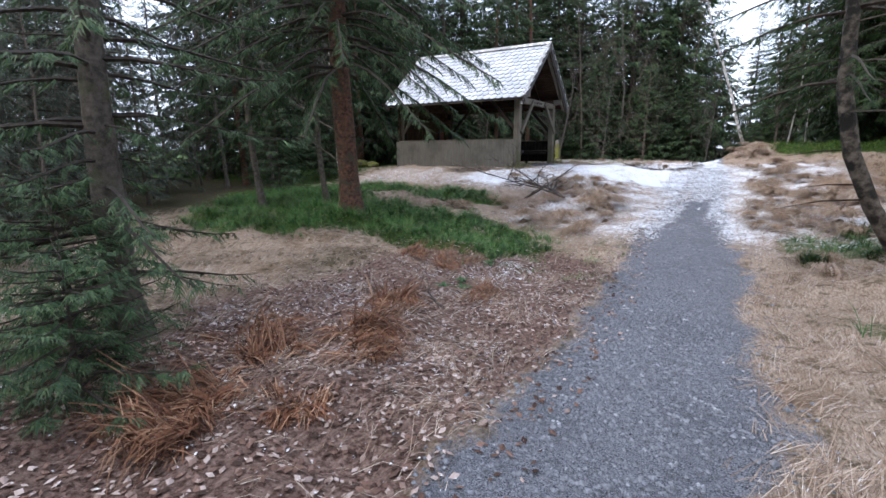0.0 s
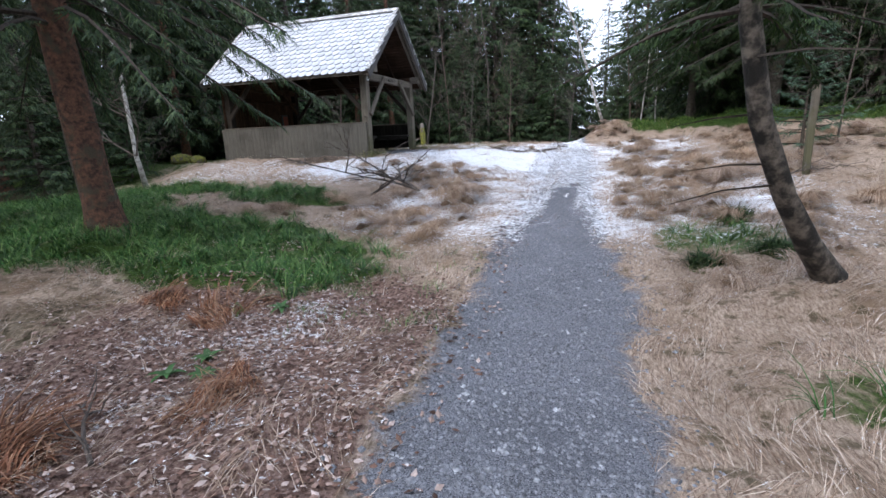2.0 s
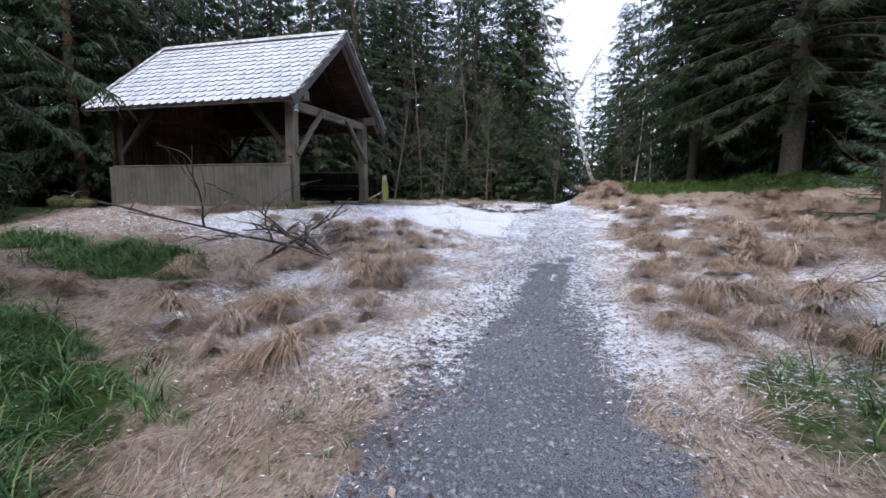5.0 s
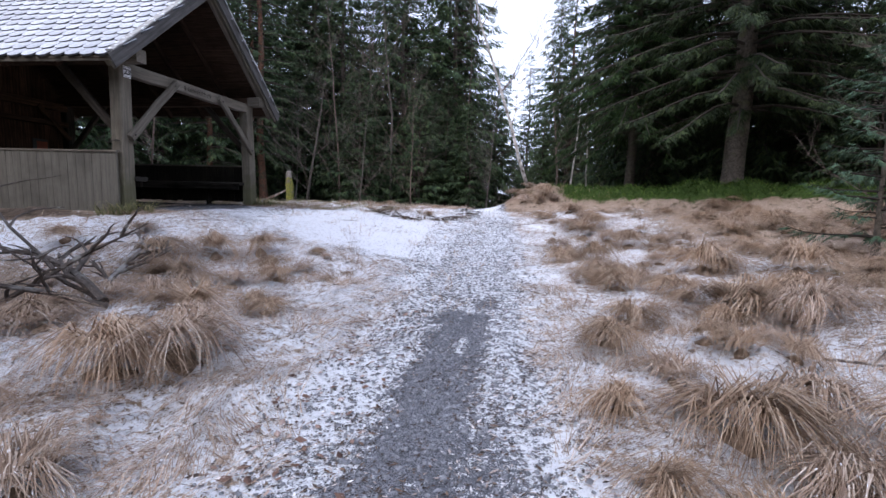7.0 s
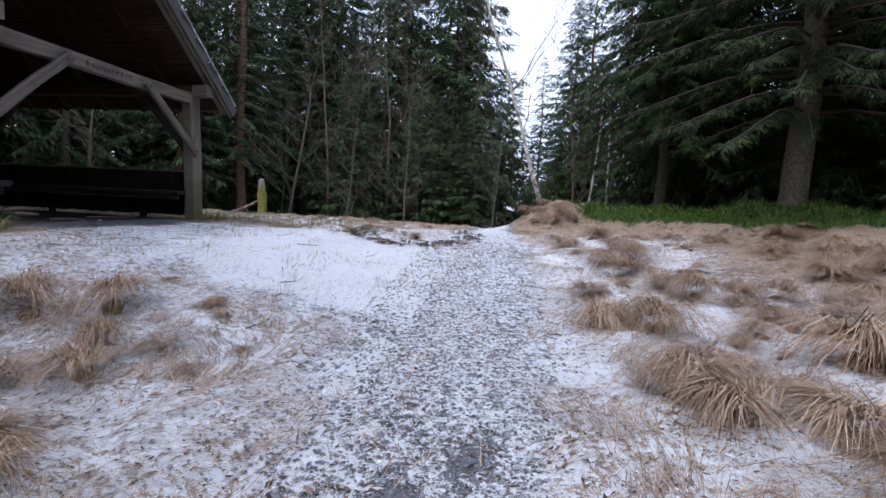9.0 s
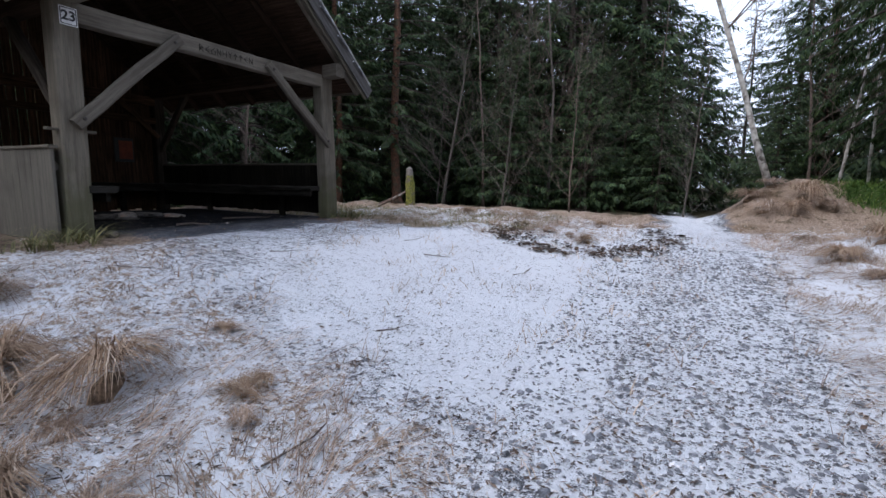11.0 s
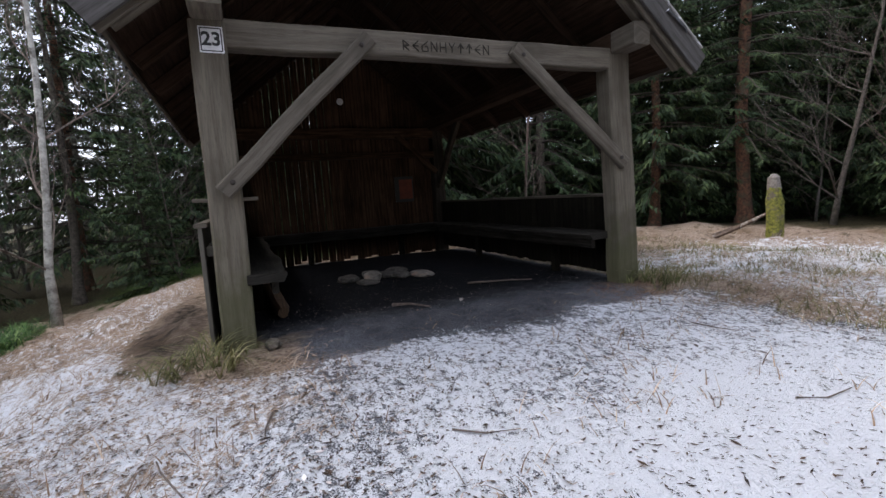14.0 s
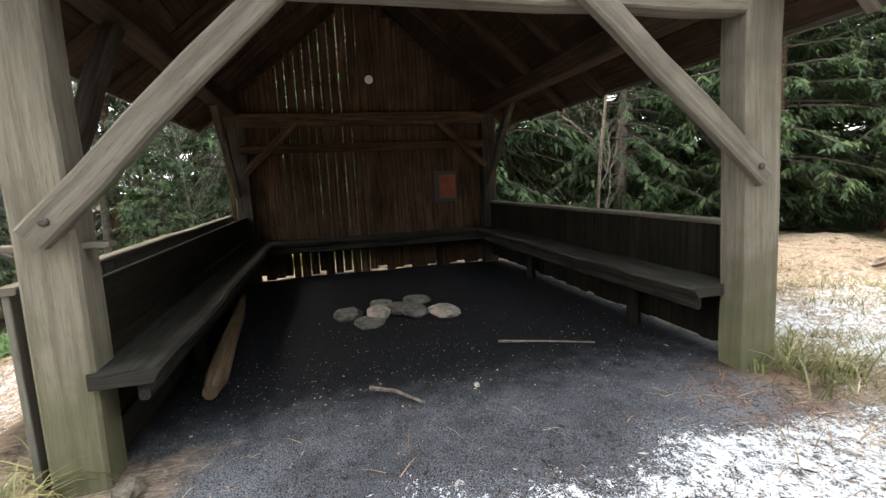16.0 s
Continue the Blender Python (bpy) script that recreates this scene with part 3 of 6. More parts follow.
def build_ground():
    xs, ys = spread_axis(-11, 7, 0.11, 900), spread_axis(-2, 25, 0.11, 900)
    verts, za, zb = [], [], []
    for y in ys:
        for x in xs:
            verts.append((x, y, rough_lie(x, y)))
            z = zones(x, y)
            za.extend((z[0], z[1], z[2], 1.0))
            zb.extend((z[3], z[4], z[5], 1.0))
    n = len(xs)
    faces = [(j * n + i, j * n + i + 1, (j + 1) * n + i + 1, (j + 1) * n + i) for j in range(len(ys) - 1) for i in range(n - 1)]
    me = bpy.data.meshes.new("ground")
    me.from_pydata(verts, [], faces)
    for key, data in (("zone", za), ("zone_b", zb)):
        at = me.color_attributes.new(key, "FLOAT_COLOR", "POINT")
        at.data.foreach_set("color", data)
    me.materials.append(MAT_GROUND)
    me.polygons.foreach_set("use_smooth", [True] * len(me.polygons))
    return tagged(new("ground", me), "forest clearing with gravel path, straw grass and thin snow", "ground", kind="structure")


build_ground()

# ---- the shelter ----
FX, BX, LY, RY, FLOOR = -5.20, -10.13, 15.75, 19.60, 0.86
RIDGE_Y, RIDGE_Z, PITCH = 17.66, 5.26, 0.825
RAKE_F, RAKE_B, EAVE_L, EAVE_R = -4.74, -10.46, 15.15, 20.19
SLOPE = math.atan(PITCH)


def roof_z(y, drop=0.0):
    return RIDGE_Z - PITCH * abs(y - RIDGE_Y) - drop / math.cos(SLOPE)


def build_shelter():
    sh = thing("shelter", (FX, LY, FLOOR), "open timber picnic shelter with frosted slate roof", "shelter")
    for x, y, top, w, k in ((FX, LY, LY + 0.03, 0.235, 0), (FX, RY + 0.02, RY - 0.08, 0.27, 1), (BX, LY + 0.08, LY + 0.08, 0.22, 2), (BX, RY, RY, 0.22, 3)):
        g = Geo()
        g.beam((x, y, lie(x, y) - 0.12), (x, top, 3.21), w, 0.21, (0, 1, 0), 0.006, 8, 0.016, k)
        # Back posts take the shaded colour, front posts the plain one.
        part("post", g, MAT_POST if k < 2 else MAT_SHADED_TIMBER, sh, "square weathered post, greenish at its foot" if k < 2 else "back post in shade-dark timber colour")
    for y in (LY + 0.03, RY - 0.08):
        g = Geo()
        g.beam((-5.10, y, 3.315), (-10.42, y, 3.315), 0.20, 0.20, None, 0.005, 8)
        plate = part("wall_plate", g, MAT_ROOFBOARD, sh, "timber plate coloured dark for shade under the roof")
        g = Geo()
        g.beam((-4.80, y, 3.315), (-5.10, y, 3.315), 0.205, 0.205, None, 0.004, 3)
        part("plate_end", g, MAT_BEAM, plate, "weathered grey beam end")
    g = Geo()
    g.beam((FX + 0.02, LY + 0.1, 3.135), (FX + 0.02, RY - 0.12, 3.165), 0.14, 0.20, None, 0.007, 8)
    beam_ob = part("tie_beam", g, MAT_BEAM, sh)
    # carved name: each letter a few straight cuts between the points of a keypad
    cuts = {"R": ("17643",), "E": ("943", "46"), "G": ("941365",), "N": ("1739",), "H": ("17", "39", "46"), "Y": ("759", "52"), "T": ("28", "486")}
    for k, letter in enumerate("REGNHYTTEN"):
        g = Geo()
        for cut in cuts[letter]:
            pts = [(FX + 0.0925, 17.215 + 0.083 * k + 0.026 * ((int(c) - 1) % 3), 3.105 + 0.040 * ((int(c) - 1) // 3) + 0.0115 * (0.083 * k)) for c in cut]
            for a, b in zip(pts, pts[1:]):
                g.beam(a, b, 0.006, 0.0075, (1, 0, 0), 0.0006, 2, 0.001, k)
        part("carved_letter", g, MAT_CUT, beam_ob, "letter cut into the weathered beam")
    for z, h in ((3.16, 0.19), (2.75, 0.12)):
        g = Geo()
        g.beam((BX + 0.06, LY + 0.1, z), (BX + 0.06, RY - 0.1, z), 0.12, h, None, 0.005, 6)
        part("back_rail", g, MAT_INSIDE, sh)
    # braces: bolted flat on the front, let into the posts elsewhere
    def brace(a, b, w, h, side, bolts=False, material=MAT_BEAM):
        g = Geo()
        g.beam(a, b, w, h, side, 0.007, 5, 0.014)
        ob = part("brace", g, material, sh)
        if bolts:
            for p in (V(a).lerp(V(b), 0.06), V(a).lerp(V(b), 0.94)):
                q = Geo()
                q.tube([p + V((w / 2 - 0.002, 0, 0)), p + V((w / 2 + 0.012, 0, 0)), p + V((w / 2 + 0.018, 0, 0))], [0.02, 0.02, 0.012], 8)
                part("bolt", q, MAT_IRON, ob, "dark iron bolt head")
    brace((FX + 0.145, 15.76, 2.02), (FX + 0.145, 16.91, 3.16), 0.08, 0.13, (1, 0, 0), True)
    brace((FX + 0.145, 19.52, 2.11), (FX + 0.145, 18.24, 3.17), 0.08, 0.13, (1, 0, 0), True)
    for y in (LY, RY):
        brace((FX - 0.06, y, 2.12), (FX - 1.08, y, 3.24), 0.09, 0.12, (0, 1, 0), False, MAT_SHADED_TIMBER)
        brace((BX + 0.06, y, 2.12), (BX + 1.08, y, 3.24), 0.09, 0.12, (0, 1, 0), False, MAT_SHADED_TIMBER)
    brace((BX + 0.10, LY + 0.12, 2.4), (BX + 0.10, LY + 0.9, 3.12), 0.08, 0.11, (1, 0, 0), False, MAT_INSIDE)
    brace((BX + 0.10, RY - 0.06, 2.4), (BX + 0.10, RY - 0.85, 3.12), 0.08, 0.11, (1, 0, 0), False, MAT_INSIDE)
    # near side wall: upright boards outside, level boards inside, a capping rail
    wall = Geo()
    wall.beam((FX - 0.02, LY - 0.125, 1.60), (BX + 0.02, LY - 0.125, 1.60), 0.05, 0.08, None, 0.003, 6)
    side = part("side_wall", wall, MAT_BOARD, sh, "low boarded wall, grey and stained")
    g = Geo()
    g.beam((FX + 0.07, LY - 0.165, 1.80), (BX - 0.05, LY - 0.165, 1.80), 0.085, 0.035, None, 0.004, 9, 0.008)
    part("cap_rail", g, MAT_BEAM, side)
    x = FX + 0.06
    rnd = random.Random(5)
    while x > BX - 0.06:
        w = rnd.uniform(0.13, 0.16)
        g = Geo()
        g.beam((x - w / 2, LY - 0.175, lie(x, 15.55) - 0.06), (x - w / 2, LY - 0.175 + rnd.uniform(-0.003, 0.003), 1.785), w - 0.004, 0.03, (1, 0, 0), 0.0015, 2, 0.004)
        part("plank", g, MAT_BOARD, side)
        x -= w
    # Inner boards take the shade-dark wood, unlike the outer planks.
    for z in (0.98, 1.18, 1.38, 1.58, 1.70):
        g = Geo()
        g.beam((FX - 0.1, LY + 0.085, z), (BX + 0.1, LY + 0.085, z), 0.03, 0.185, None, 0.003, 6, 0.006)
        part("plank", g, MAT_SHADED_WOOD, side)
    g = Geo()
    g.beam((FX + 0.02, LY - 0.2, 1.975), (FX + 0.02, LY + 0.24, 1.97), 0.07, 0.028, (1, 0, 0), 0.002, 3, 0.005)
    part("peg", g, MAT_BEAM, side)
    # far side wall, standing clear of the ground
    wall = Geo()
    wall.beam((FX - 0.02, RY + 0.1, 1.60), (BX + 0.02, RY + 0.1, 1.60), 0.05, 0.08, None, 0.003, 6)
    side2 = part("side_wall", wall, MAT_BOARD, sh, "low boarded wall with a gap beneath")
    g = Geo()
    g.beam((FX - 0.12, RY + 0.06, 1.80), (BX - 0.05, RY + 0.06, 1.80), 0.13, 0.035, None, 0.004, 9, 0.008)
    part("cap_rail", g, MAT_BEAM, side2)
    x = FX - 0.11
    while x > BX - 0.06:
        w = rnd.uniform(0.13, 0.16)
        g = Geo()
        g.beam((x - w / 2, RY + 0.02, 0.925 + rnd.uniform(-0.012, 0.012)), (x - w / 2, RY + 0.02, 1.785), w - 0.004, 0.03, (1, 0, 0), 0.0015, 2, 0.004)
        part("plank", g, MAT_SHADED_WOOD, side2)
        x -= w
    # back wall: upright planks up into the gable, some with light between them
    wall = Geo()
    wall.beam((BX - 0.02, LY + 0.1, 1.30), (BX - 0.02, RY - 0.1, 1.30), 0.06, 0.10, None, 0.003, 5)
    back = part("back_wall", wall, MAT_INSIDE, sh, "brown plank gable wall with light gaps")
    y, i = LY - 0.12, 0
    while y < RY + 0.12:
        w = rnd.uniform(0.115, 0.145)
        gap = rnd.choice((0.006, 0.010, 0.016, 0.020)) if 16.4 < y < 17.5 else 0.0015
        top = roof_z(y + w / 2, 0.2)
        g = Geo()
        g.beam((BX - 0.075, y + w / 2, 0.80 + (0.0, 0.03, 0.075, 0.0, 0.02, 0.045, 0.0)[i % 7]), (BX - 0.075 + rnd.uniform(-0.004, 0.004), y + w / 2, top), w - gap, 0.026, (0, 1, 0), 0.0012, 4, 0.003)
        part("plank", g, MAT_INSIDE, back)
        y, i = y + w, i + 1
    # roof: rafters, boarding, slates, barge boards
    for sgn in (-1, 1):
        ye = EAVE_L if sgn < 0 else EAVE_R
        for i in range(7):
            x = RAKE_F - 0.16 - i * (RAKE_F - RAKE_B - 0.3) / 6
            g = Geo()
            g.beam((x, RIDGE_Y, roof_z(RIDGE_Y, 0.135)), (x, ye - sgn * 0.08, roof_z(ye - sgn * 0.08, 0.135)), 0.085, 0.12, (1, 0, 0), 0.004, 4)
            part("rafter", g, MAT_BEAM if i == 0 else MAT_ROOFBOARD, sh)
    roofs = {}
    for sgn in (-1, 1):
        ye = EAVE_L if sgn < 0 else EAVE_R
        run = abs(ye - RIDGE_Y)
        n = 15
        for i in range(n):
            g = Geo()
            y0, y1 = RIDGE_Y + sgn * run * i / n, RIDGE_Y + sgn * (run * (i + 1) / n - 0.004)
            ym = (y0 + y1) / 2
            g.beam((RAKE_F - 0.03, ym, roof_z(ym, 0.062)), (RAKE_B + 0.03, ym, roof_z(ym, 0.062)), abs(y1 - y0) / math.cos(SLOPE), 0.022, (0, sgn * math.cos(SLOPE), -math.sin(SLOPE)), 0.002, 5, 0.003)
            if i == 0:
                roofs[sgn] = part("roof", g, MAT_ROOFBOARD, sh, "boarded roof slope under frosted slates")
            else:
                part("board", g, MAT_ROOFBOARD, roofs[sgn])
        for xr, inset in ((RAKE_F, 0), (RAKE_B, 0)):
            o = 0.012 if xr == RAKE_F else -0.012
            g = Geo()
            g.beam((xr + o, RIDGE_Y, roof_z(RIDGE_Y, 0.075)), (xr + o, ye + sgn * 0.03, roof_z(ye + sgn * 0.03, 0.075)), 0.03, 0.21, (1, 0, 0), 0.003, 6, 0.005)
            part("barge_board", g, MAT_BARGE, sh)
            g = Geo()
            g.beam((xr - o * 3, RIDGE_Y, roof_z(RIDGE_Y, 0.15)), (xr - o * 3, ye - sgn * 0.02, roof_z(ye - sgn * 0.02, 0.15)), 0.03, 0.12, (1, 0, 0), 0.003, 6, 0.005)
            part("barge_board", g, MAT_BEAM, sh)
            g = Geo()
            g.beam((xr - o * 2, RIDGE_Y, roof_z(RIDGE_Y, -0.038)), (xr - o * 2, ye + sgn * 0.03, roof_z(ye + sgn * 0.03, -0.038)), 0.13, 0.024, (1, 0, 0), 0.003, 6, 0.005)
            part("rake_strip", g, MAT_TRIM, sh, "frosted rake strip")
    g = Geo()
    for sgn in (-1, 1):
        g.beam((RAKE_F - 0.03, RIDGE_Y + sgn * 0.075, roof_z(RIDGE_Y + 0.075, -0.05)), (RAKE_B + 0.03, RIDGE_Y + sgn * 0.075, roof_z(RIDGE_Y + 0.075, -0.05)), 0.19, 0.022, (0, sgn * math.cos(SLOPE), -math.sin(SLOPE)), 0.003, 6, 0.005)
    part("ridge_cap", g, MAT_TRIM, sh, "frosted ridge boards")
    g = Geo()
    g.beam((RAKE_F, EAVE_L + 0.015, roof_z(EAVE_L, 0.055)), (RAKE_B, EAVE_L + 0.015, roof_z(EAVE_L, 0.055)), 0.028, 0.075, (0, 1, 0), 0.003, 8, 0.005)
    part("eaves_board", g, MAT_BEAM, sh)
    g = Geo()
    g.beam((RAKE_F, EAVE_R - 0.015, roof_z(EAVE_R, 0.055)), (RAKE_B, EAVE_R - 0.015, roof_z(EAVE_R, 0.055)), 0.028, 0.075, (0, 1, 0), 0.003, 8, 0.005)
    part("eaves_board", g, MAT_BEAM, sh)
    # slates: rounded scales in staggered courses; one mesh, shared by all
    cols, rows = 23, 13
    w = (RAKE_F - RAKE_B - 0.1) / cols
    run = (RIDGE_Y - EAVE_L) / math.cos(SLOPE)
    e = (run - 0.04) / rows
    s = Geo()
    outline = [(-w * 0.475, e * 1.05)]
    for k in range(7):
        a = math.pi * k / 6
        outline.append((-w * 0.475 * math.cos(a), -e * 0.36 * math.sin(a) * 1.1))
    outline.append((w * 0.475, e * 1.05))
    m = len(outline)
    for z in (0.0, 0.011):
        for px, py in outline:
            s.v.append((px, py, z * 2.6 + (0.030 if py < e * 0.9 else 0.002)))
    s.face(tuple(range(m, 2 * m)))
    for k in range(m):
        s.face((k, (k + 1) % m, m + (k + 1) % m, m + k))
    shingle_mesh = mesh_of("shingle", s, MAT_SHINGLE)
    for sgn in (-1, 1):
        joined = Geo()
        rnd = random.Random(11 + sgn)
        for r in range(rows):
            for c in range(cols + (r % 2)):
                x = RAKE_B + 0.05 + (c + 0.5 - 0.5 * (r % 2)) * w
                x = min(max(x, RAKE_B + 0.06), RAKE_F - 0.06)
                down = run - 0.02 - r * e
                y = RIDGE_Y + sgn * down * math.cos(SLOPE)
                z = RIDGE_Z - down * math.sin(SLOPE) + rnd.uniform(-0.001, 0.003)
                up = V((0, -sgn * math.cos(SLOPE), math.sin(SLOPE)))
                ax = V((1 if sgn < 0 else -1, 0, 0))
                nrm = ax.cross(up)
                mt = Matrix((ax, up, nrm)).transposed().to_4x4()
                mt = Matrix.Translation(V((x, y, z)) + nrm * (-0.045)) @ mt @ pose(0, 0, 0, rnd.uniform(-0.6, 0.6), rnd.uniform(-0.8, 0.8), rnd.uniform(-1.5, 1.5))
                if sgn < 0:
                    ob = new("shingle", shingle_mesh)
                    ob.parent = roofs[sgn]
                    ob.matrix_basis = Matrix.Translation(-ORIGIN[sh.name]) @ mt
                else:
                    base = len(joined.v)
                    for p in s.v:
                        joined.v.append(tuple(mt @ V(p)))
                    for f in s.f:
                        joined.face(tuple(base + q for q in f))
        if joined.v:
            tagged(part("shingles", joined, MAT_SHINGLE, roofs[sgn], "frosted slate shingles"), kind="stuff")
    return sh


build_shelter()


def bench(a, b, depth, toward, label):
    """A split-log bench on short blocks, its front edge left wavy."""
    a, b, t = V(a), V(b), V(toward)
    th = thing("bench", ((a.x + b.x) / 2, (a.y + b.y) / 2, FLOOR), label, "bench", "benches in the shelter")
    g, n = Geo(), 14
    rnd = random.Random(int(a.x * 10 + b.y * 7))
    rings, us = [], []
    for i in range(n + 1):
        p = a.lerp(b, i / n)
        f = depth + rnd.uniform(-0.022, 0.022)
        z = rnd.uniform(-0.004, 0.004)
        rings.append([p + V((0, 0, z)), p + t * (f - 0.02) + V((0, 0, z)), p + t * f + V((0, 0, z - 0.018)), p + t * (f - 0.035) + V((0, 0, z - 0.075)), p + V((0, 0, z - 0.075))])
        us.append((b - a).length * i / n)
    g.ring_skin(rings, us)
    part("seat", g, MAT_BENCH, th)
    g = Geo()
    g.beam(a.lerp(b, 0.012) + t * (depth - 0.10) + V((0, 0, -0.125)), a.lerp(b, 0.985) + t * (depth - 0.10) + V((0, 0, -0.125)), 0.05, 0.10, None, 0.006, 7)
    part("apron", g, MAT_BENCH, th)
    # Legs are coloured near-black for the shade under the seat.
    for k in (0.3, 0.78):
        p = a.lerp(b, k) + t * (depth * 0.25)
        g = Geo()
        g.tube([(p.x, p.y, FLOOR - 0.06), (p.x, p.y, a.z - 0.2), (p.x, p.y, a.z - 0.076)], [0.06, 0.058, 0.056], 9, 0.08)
        part("leg", g, MAT_SHADED_WOOD, th)


bench((FX + 0.12, LY + 0.10, 1.405), (BX + 0.5, LY + 0.14, 1.405), 0.30, (0, 1, 0), "thick split-log bench along the low wall")
bench((BX + 0.5, RY, 1.405), (FX - 0.06, RY - 0.02, 1.405), 0.36, (0, -1, 0), "thick split-log bench before the far wall")
bench((BX + 0.06, LY + 0.12, 1.405), (BX + 0.06, RY - 0.12, 1.405), 0.36, (1, 0, 0), "split-log bench along the back wall")


def number_sign():
    y, z = 15.795, 3.075
    x = FX + 0.119
    th = thing("number_sign", (x, y, z - 0.088), "white enamel number plate with black border, reading 23", "sign")
    g = Geo()
    g.beam((x, y, z - 0.088), (x, y, z + 0.088), 0.004, 0.155, (1, 0, 0), 0, 1, 0.001)
    part("plate", g, MAT_WHITE, th)
    g = Geo()
    for a, b in (((-0.066, -0.076), (0.066, -0.076)), ((-0.066, 0.076), (0.066, 0.076)), ((-0.066, -0.076), (-0.066, 0.076)), ((0.066, -0.076), (0.066, 0.076))):
        g.beam((x + 0.003, y + a[0], z + a[1]), (x + 0.003, y + b[0], z + b[1]), 0.0025, 0.008, (1, 0, 0), 0, 1, 0.0008)
    part("border", g, MAT_BLACK, th)
    cu = bpy.data.curves.new("digits", "FONT")
    cu.body, cu.size, cu.align_x, cu.align_y, cu.extrude = "23", 0.125, "CENTER", "CENTER", 0.0012
    cu.offset = 0.0035
    cu.materials.append(MAT_BLACK)
    ob = new("digits", cu)
    ob.parent = th
    ob.matrix_basis = Matrix.Translation((0.0042, 0, 0.088)) @ pose(0, 0, 0, 90, 0, 90)


number_sign()


def notice():
    th = thing("notice", (BX + 0.02, 18.89, 1.84), "small orange notice in a dark frame on planks", "notice")
    g = Geo()
    g.beam((BX - 0.048, 18.89, 1.84), (BX - 0.048, 18.89, 2.34), 0.02, 0.38, (1, 0, 0), 0.001, 2, 0.004)
    part("frame", g, MAT_BLACK, th)
    g = Geo()
    g.beam((BX - 0.035, 18.92, 1.90), (BX - 0.035, 18.92, 2.28), 0.004, 0.27, (1, 0, 0), 0, 1, 0.001)
    part("card", g, MAT_ORANGE, th)


notice()
g = Geo()
g.tube([(BX - 0.058, 17.76, 3.76), (BX - 0.045, 17.76, 3.76), (BX - 0.035, 17.76, 3.76)], [0.062, 0.062, 0.05], 14)
solo("round_plate", g, MAT_WHITE, (BX - 0.06, 17.76, 3.70), "small round white plate on the gable planks", "plate")

# fire place, log and sticks on the floor
for i, (x, y, a, b, h) in enumerate(((-6.78, 16.86, 0.19, 0.13, 0.05), (-7.08, 16.68, 0.17, 0.14, 0.10), (-6.98, 16.98, 0.12, 0.11, 0.13), (-7.12, 17.22, 0.22, 0.14, 0.07), (-6.92, 17.34, 0.15, 0.13, 0.11), (-6.86, 17.62, 0.21, 0.13, 0.07), (-7.35, 17.05, 0.16, 0.12, 0.08), (-7.4, 17.45, 0.17, 0.14, 0.08))):
    x, y = x - 0.36, y + 0.4
    g = Geo()
    g.lump((x, y, FLOOR + h * 0.3), (a * 1.15, b * 1.15, h * 0.55), i, 2, 0.13, 0.4)
    solo("hearth_stone", g, MAT_STONE if i in (2, 5) else MAT_HEARTH, (x, y, FLOOR), "reddish flat stone of a fire ring" if i in (2, 5) else "flat dark stone of a fire ring", "stone", "stones of the fire ring", smooth=False)


def stick(name, pts, r, material, label, category="stick", group="", sides=6):
    g = Geo()
    n = len(pts)
    g.tube([V(p) for p in pts], [r * (1 - 0.55 * i / max(1, n - 1)) for i in range(n)], sides, 0.12, seed=n)
    return solo(name, g, material, pts[0], label, category, group)


g = Geo()
g.tube([(-5.88, 16.13, 0.92), (-6.12, 16.12, 0.93), (-6.7, 16.1, 0.97), (-7.4, 16.06, 1.0), (-8.15, 15.98, 1.02)], [0.05, 0.075, 0.07, 0.06, 0.05], 9, 0.15)
solo("log", g, MAT_LOG, (-5.88, 16.13, 0.87), "brown barked log lying under the bench", "log")
stick("stick", ((-5.67, 17.12, 0.88), (-5.54, 17.26, 0.895), (-5.36, 17.40, 0.88)), 0.017, MAT_TWIG, "short grey stick on the dark floor")
stick("stick", ((-6.18, 18.2, 0.875), (-6.04, 18.52, 0.88), (-5.88, 18.89, 0.875)), 0.013, MAT_TWIG, "thin brown stick on the dark floor")


# ---- trees ----
def spray(g, p, d, length, fine, rnd, hang):
    """One twig with its needles: a narrow shoot with a feather of short shoots on both sides."""
    s = d.cross(V((0, 0, 1)))
    s = s.normalized() if s.length > 0.01 else V((1, 0, 0))
    n = 11 if fine else 7
    for k in range(n):
        if k == 0:
            dd, q, ln, w = d, p, length, length * 0.035
        else:
            t = k / n
            side = -1 if k % 2 else 1
            dd = (d * 0.75 + s * side * (0.75 - 0.3 * t) + V((0, 0, rnd.uniform(-0.5, 0.05)))).normalized()
            q = p + d * (length * t * 0.9)
            ln = length * (0.42 - 0.24 * t) * rnd.uniform(0.7, 1.3)
            w = ln * (0.105 if fine else 0.185)
        b = dd.cross(V((rnd.uniform(-0.7, 0.7), rnd.uniform(-0.7, 0.7), 1)))
        if b.length < 0.05:
            continue
        b.normalize()
        base = len(g.v)
        q = q + dd * ln * 0.1
        e = q + dd * ln + V((0, 0, -hang * ln * 0.35))
        g.v.extend((tuple(q - b * w), tuple(q + b * w), tuple(e)))
        g.f.append((base, base + 1, base + 2))
        g.uv.extend([(0, 0)] * 3)


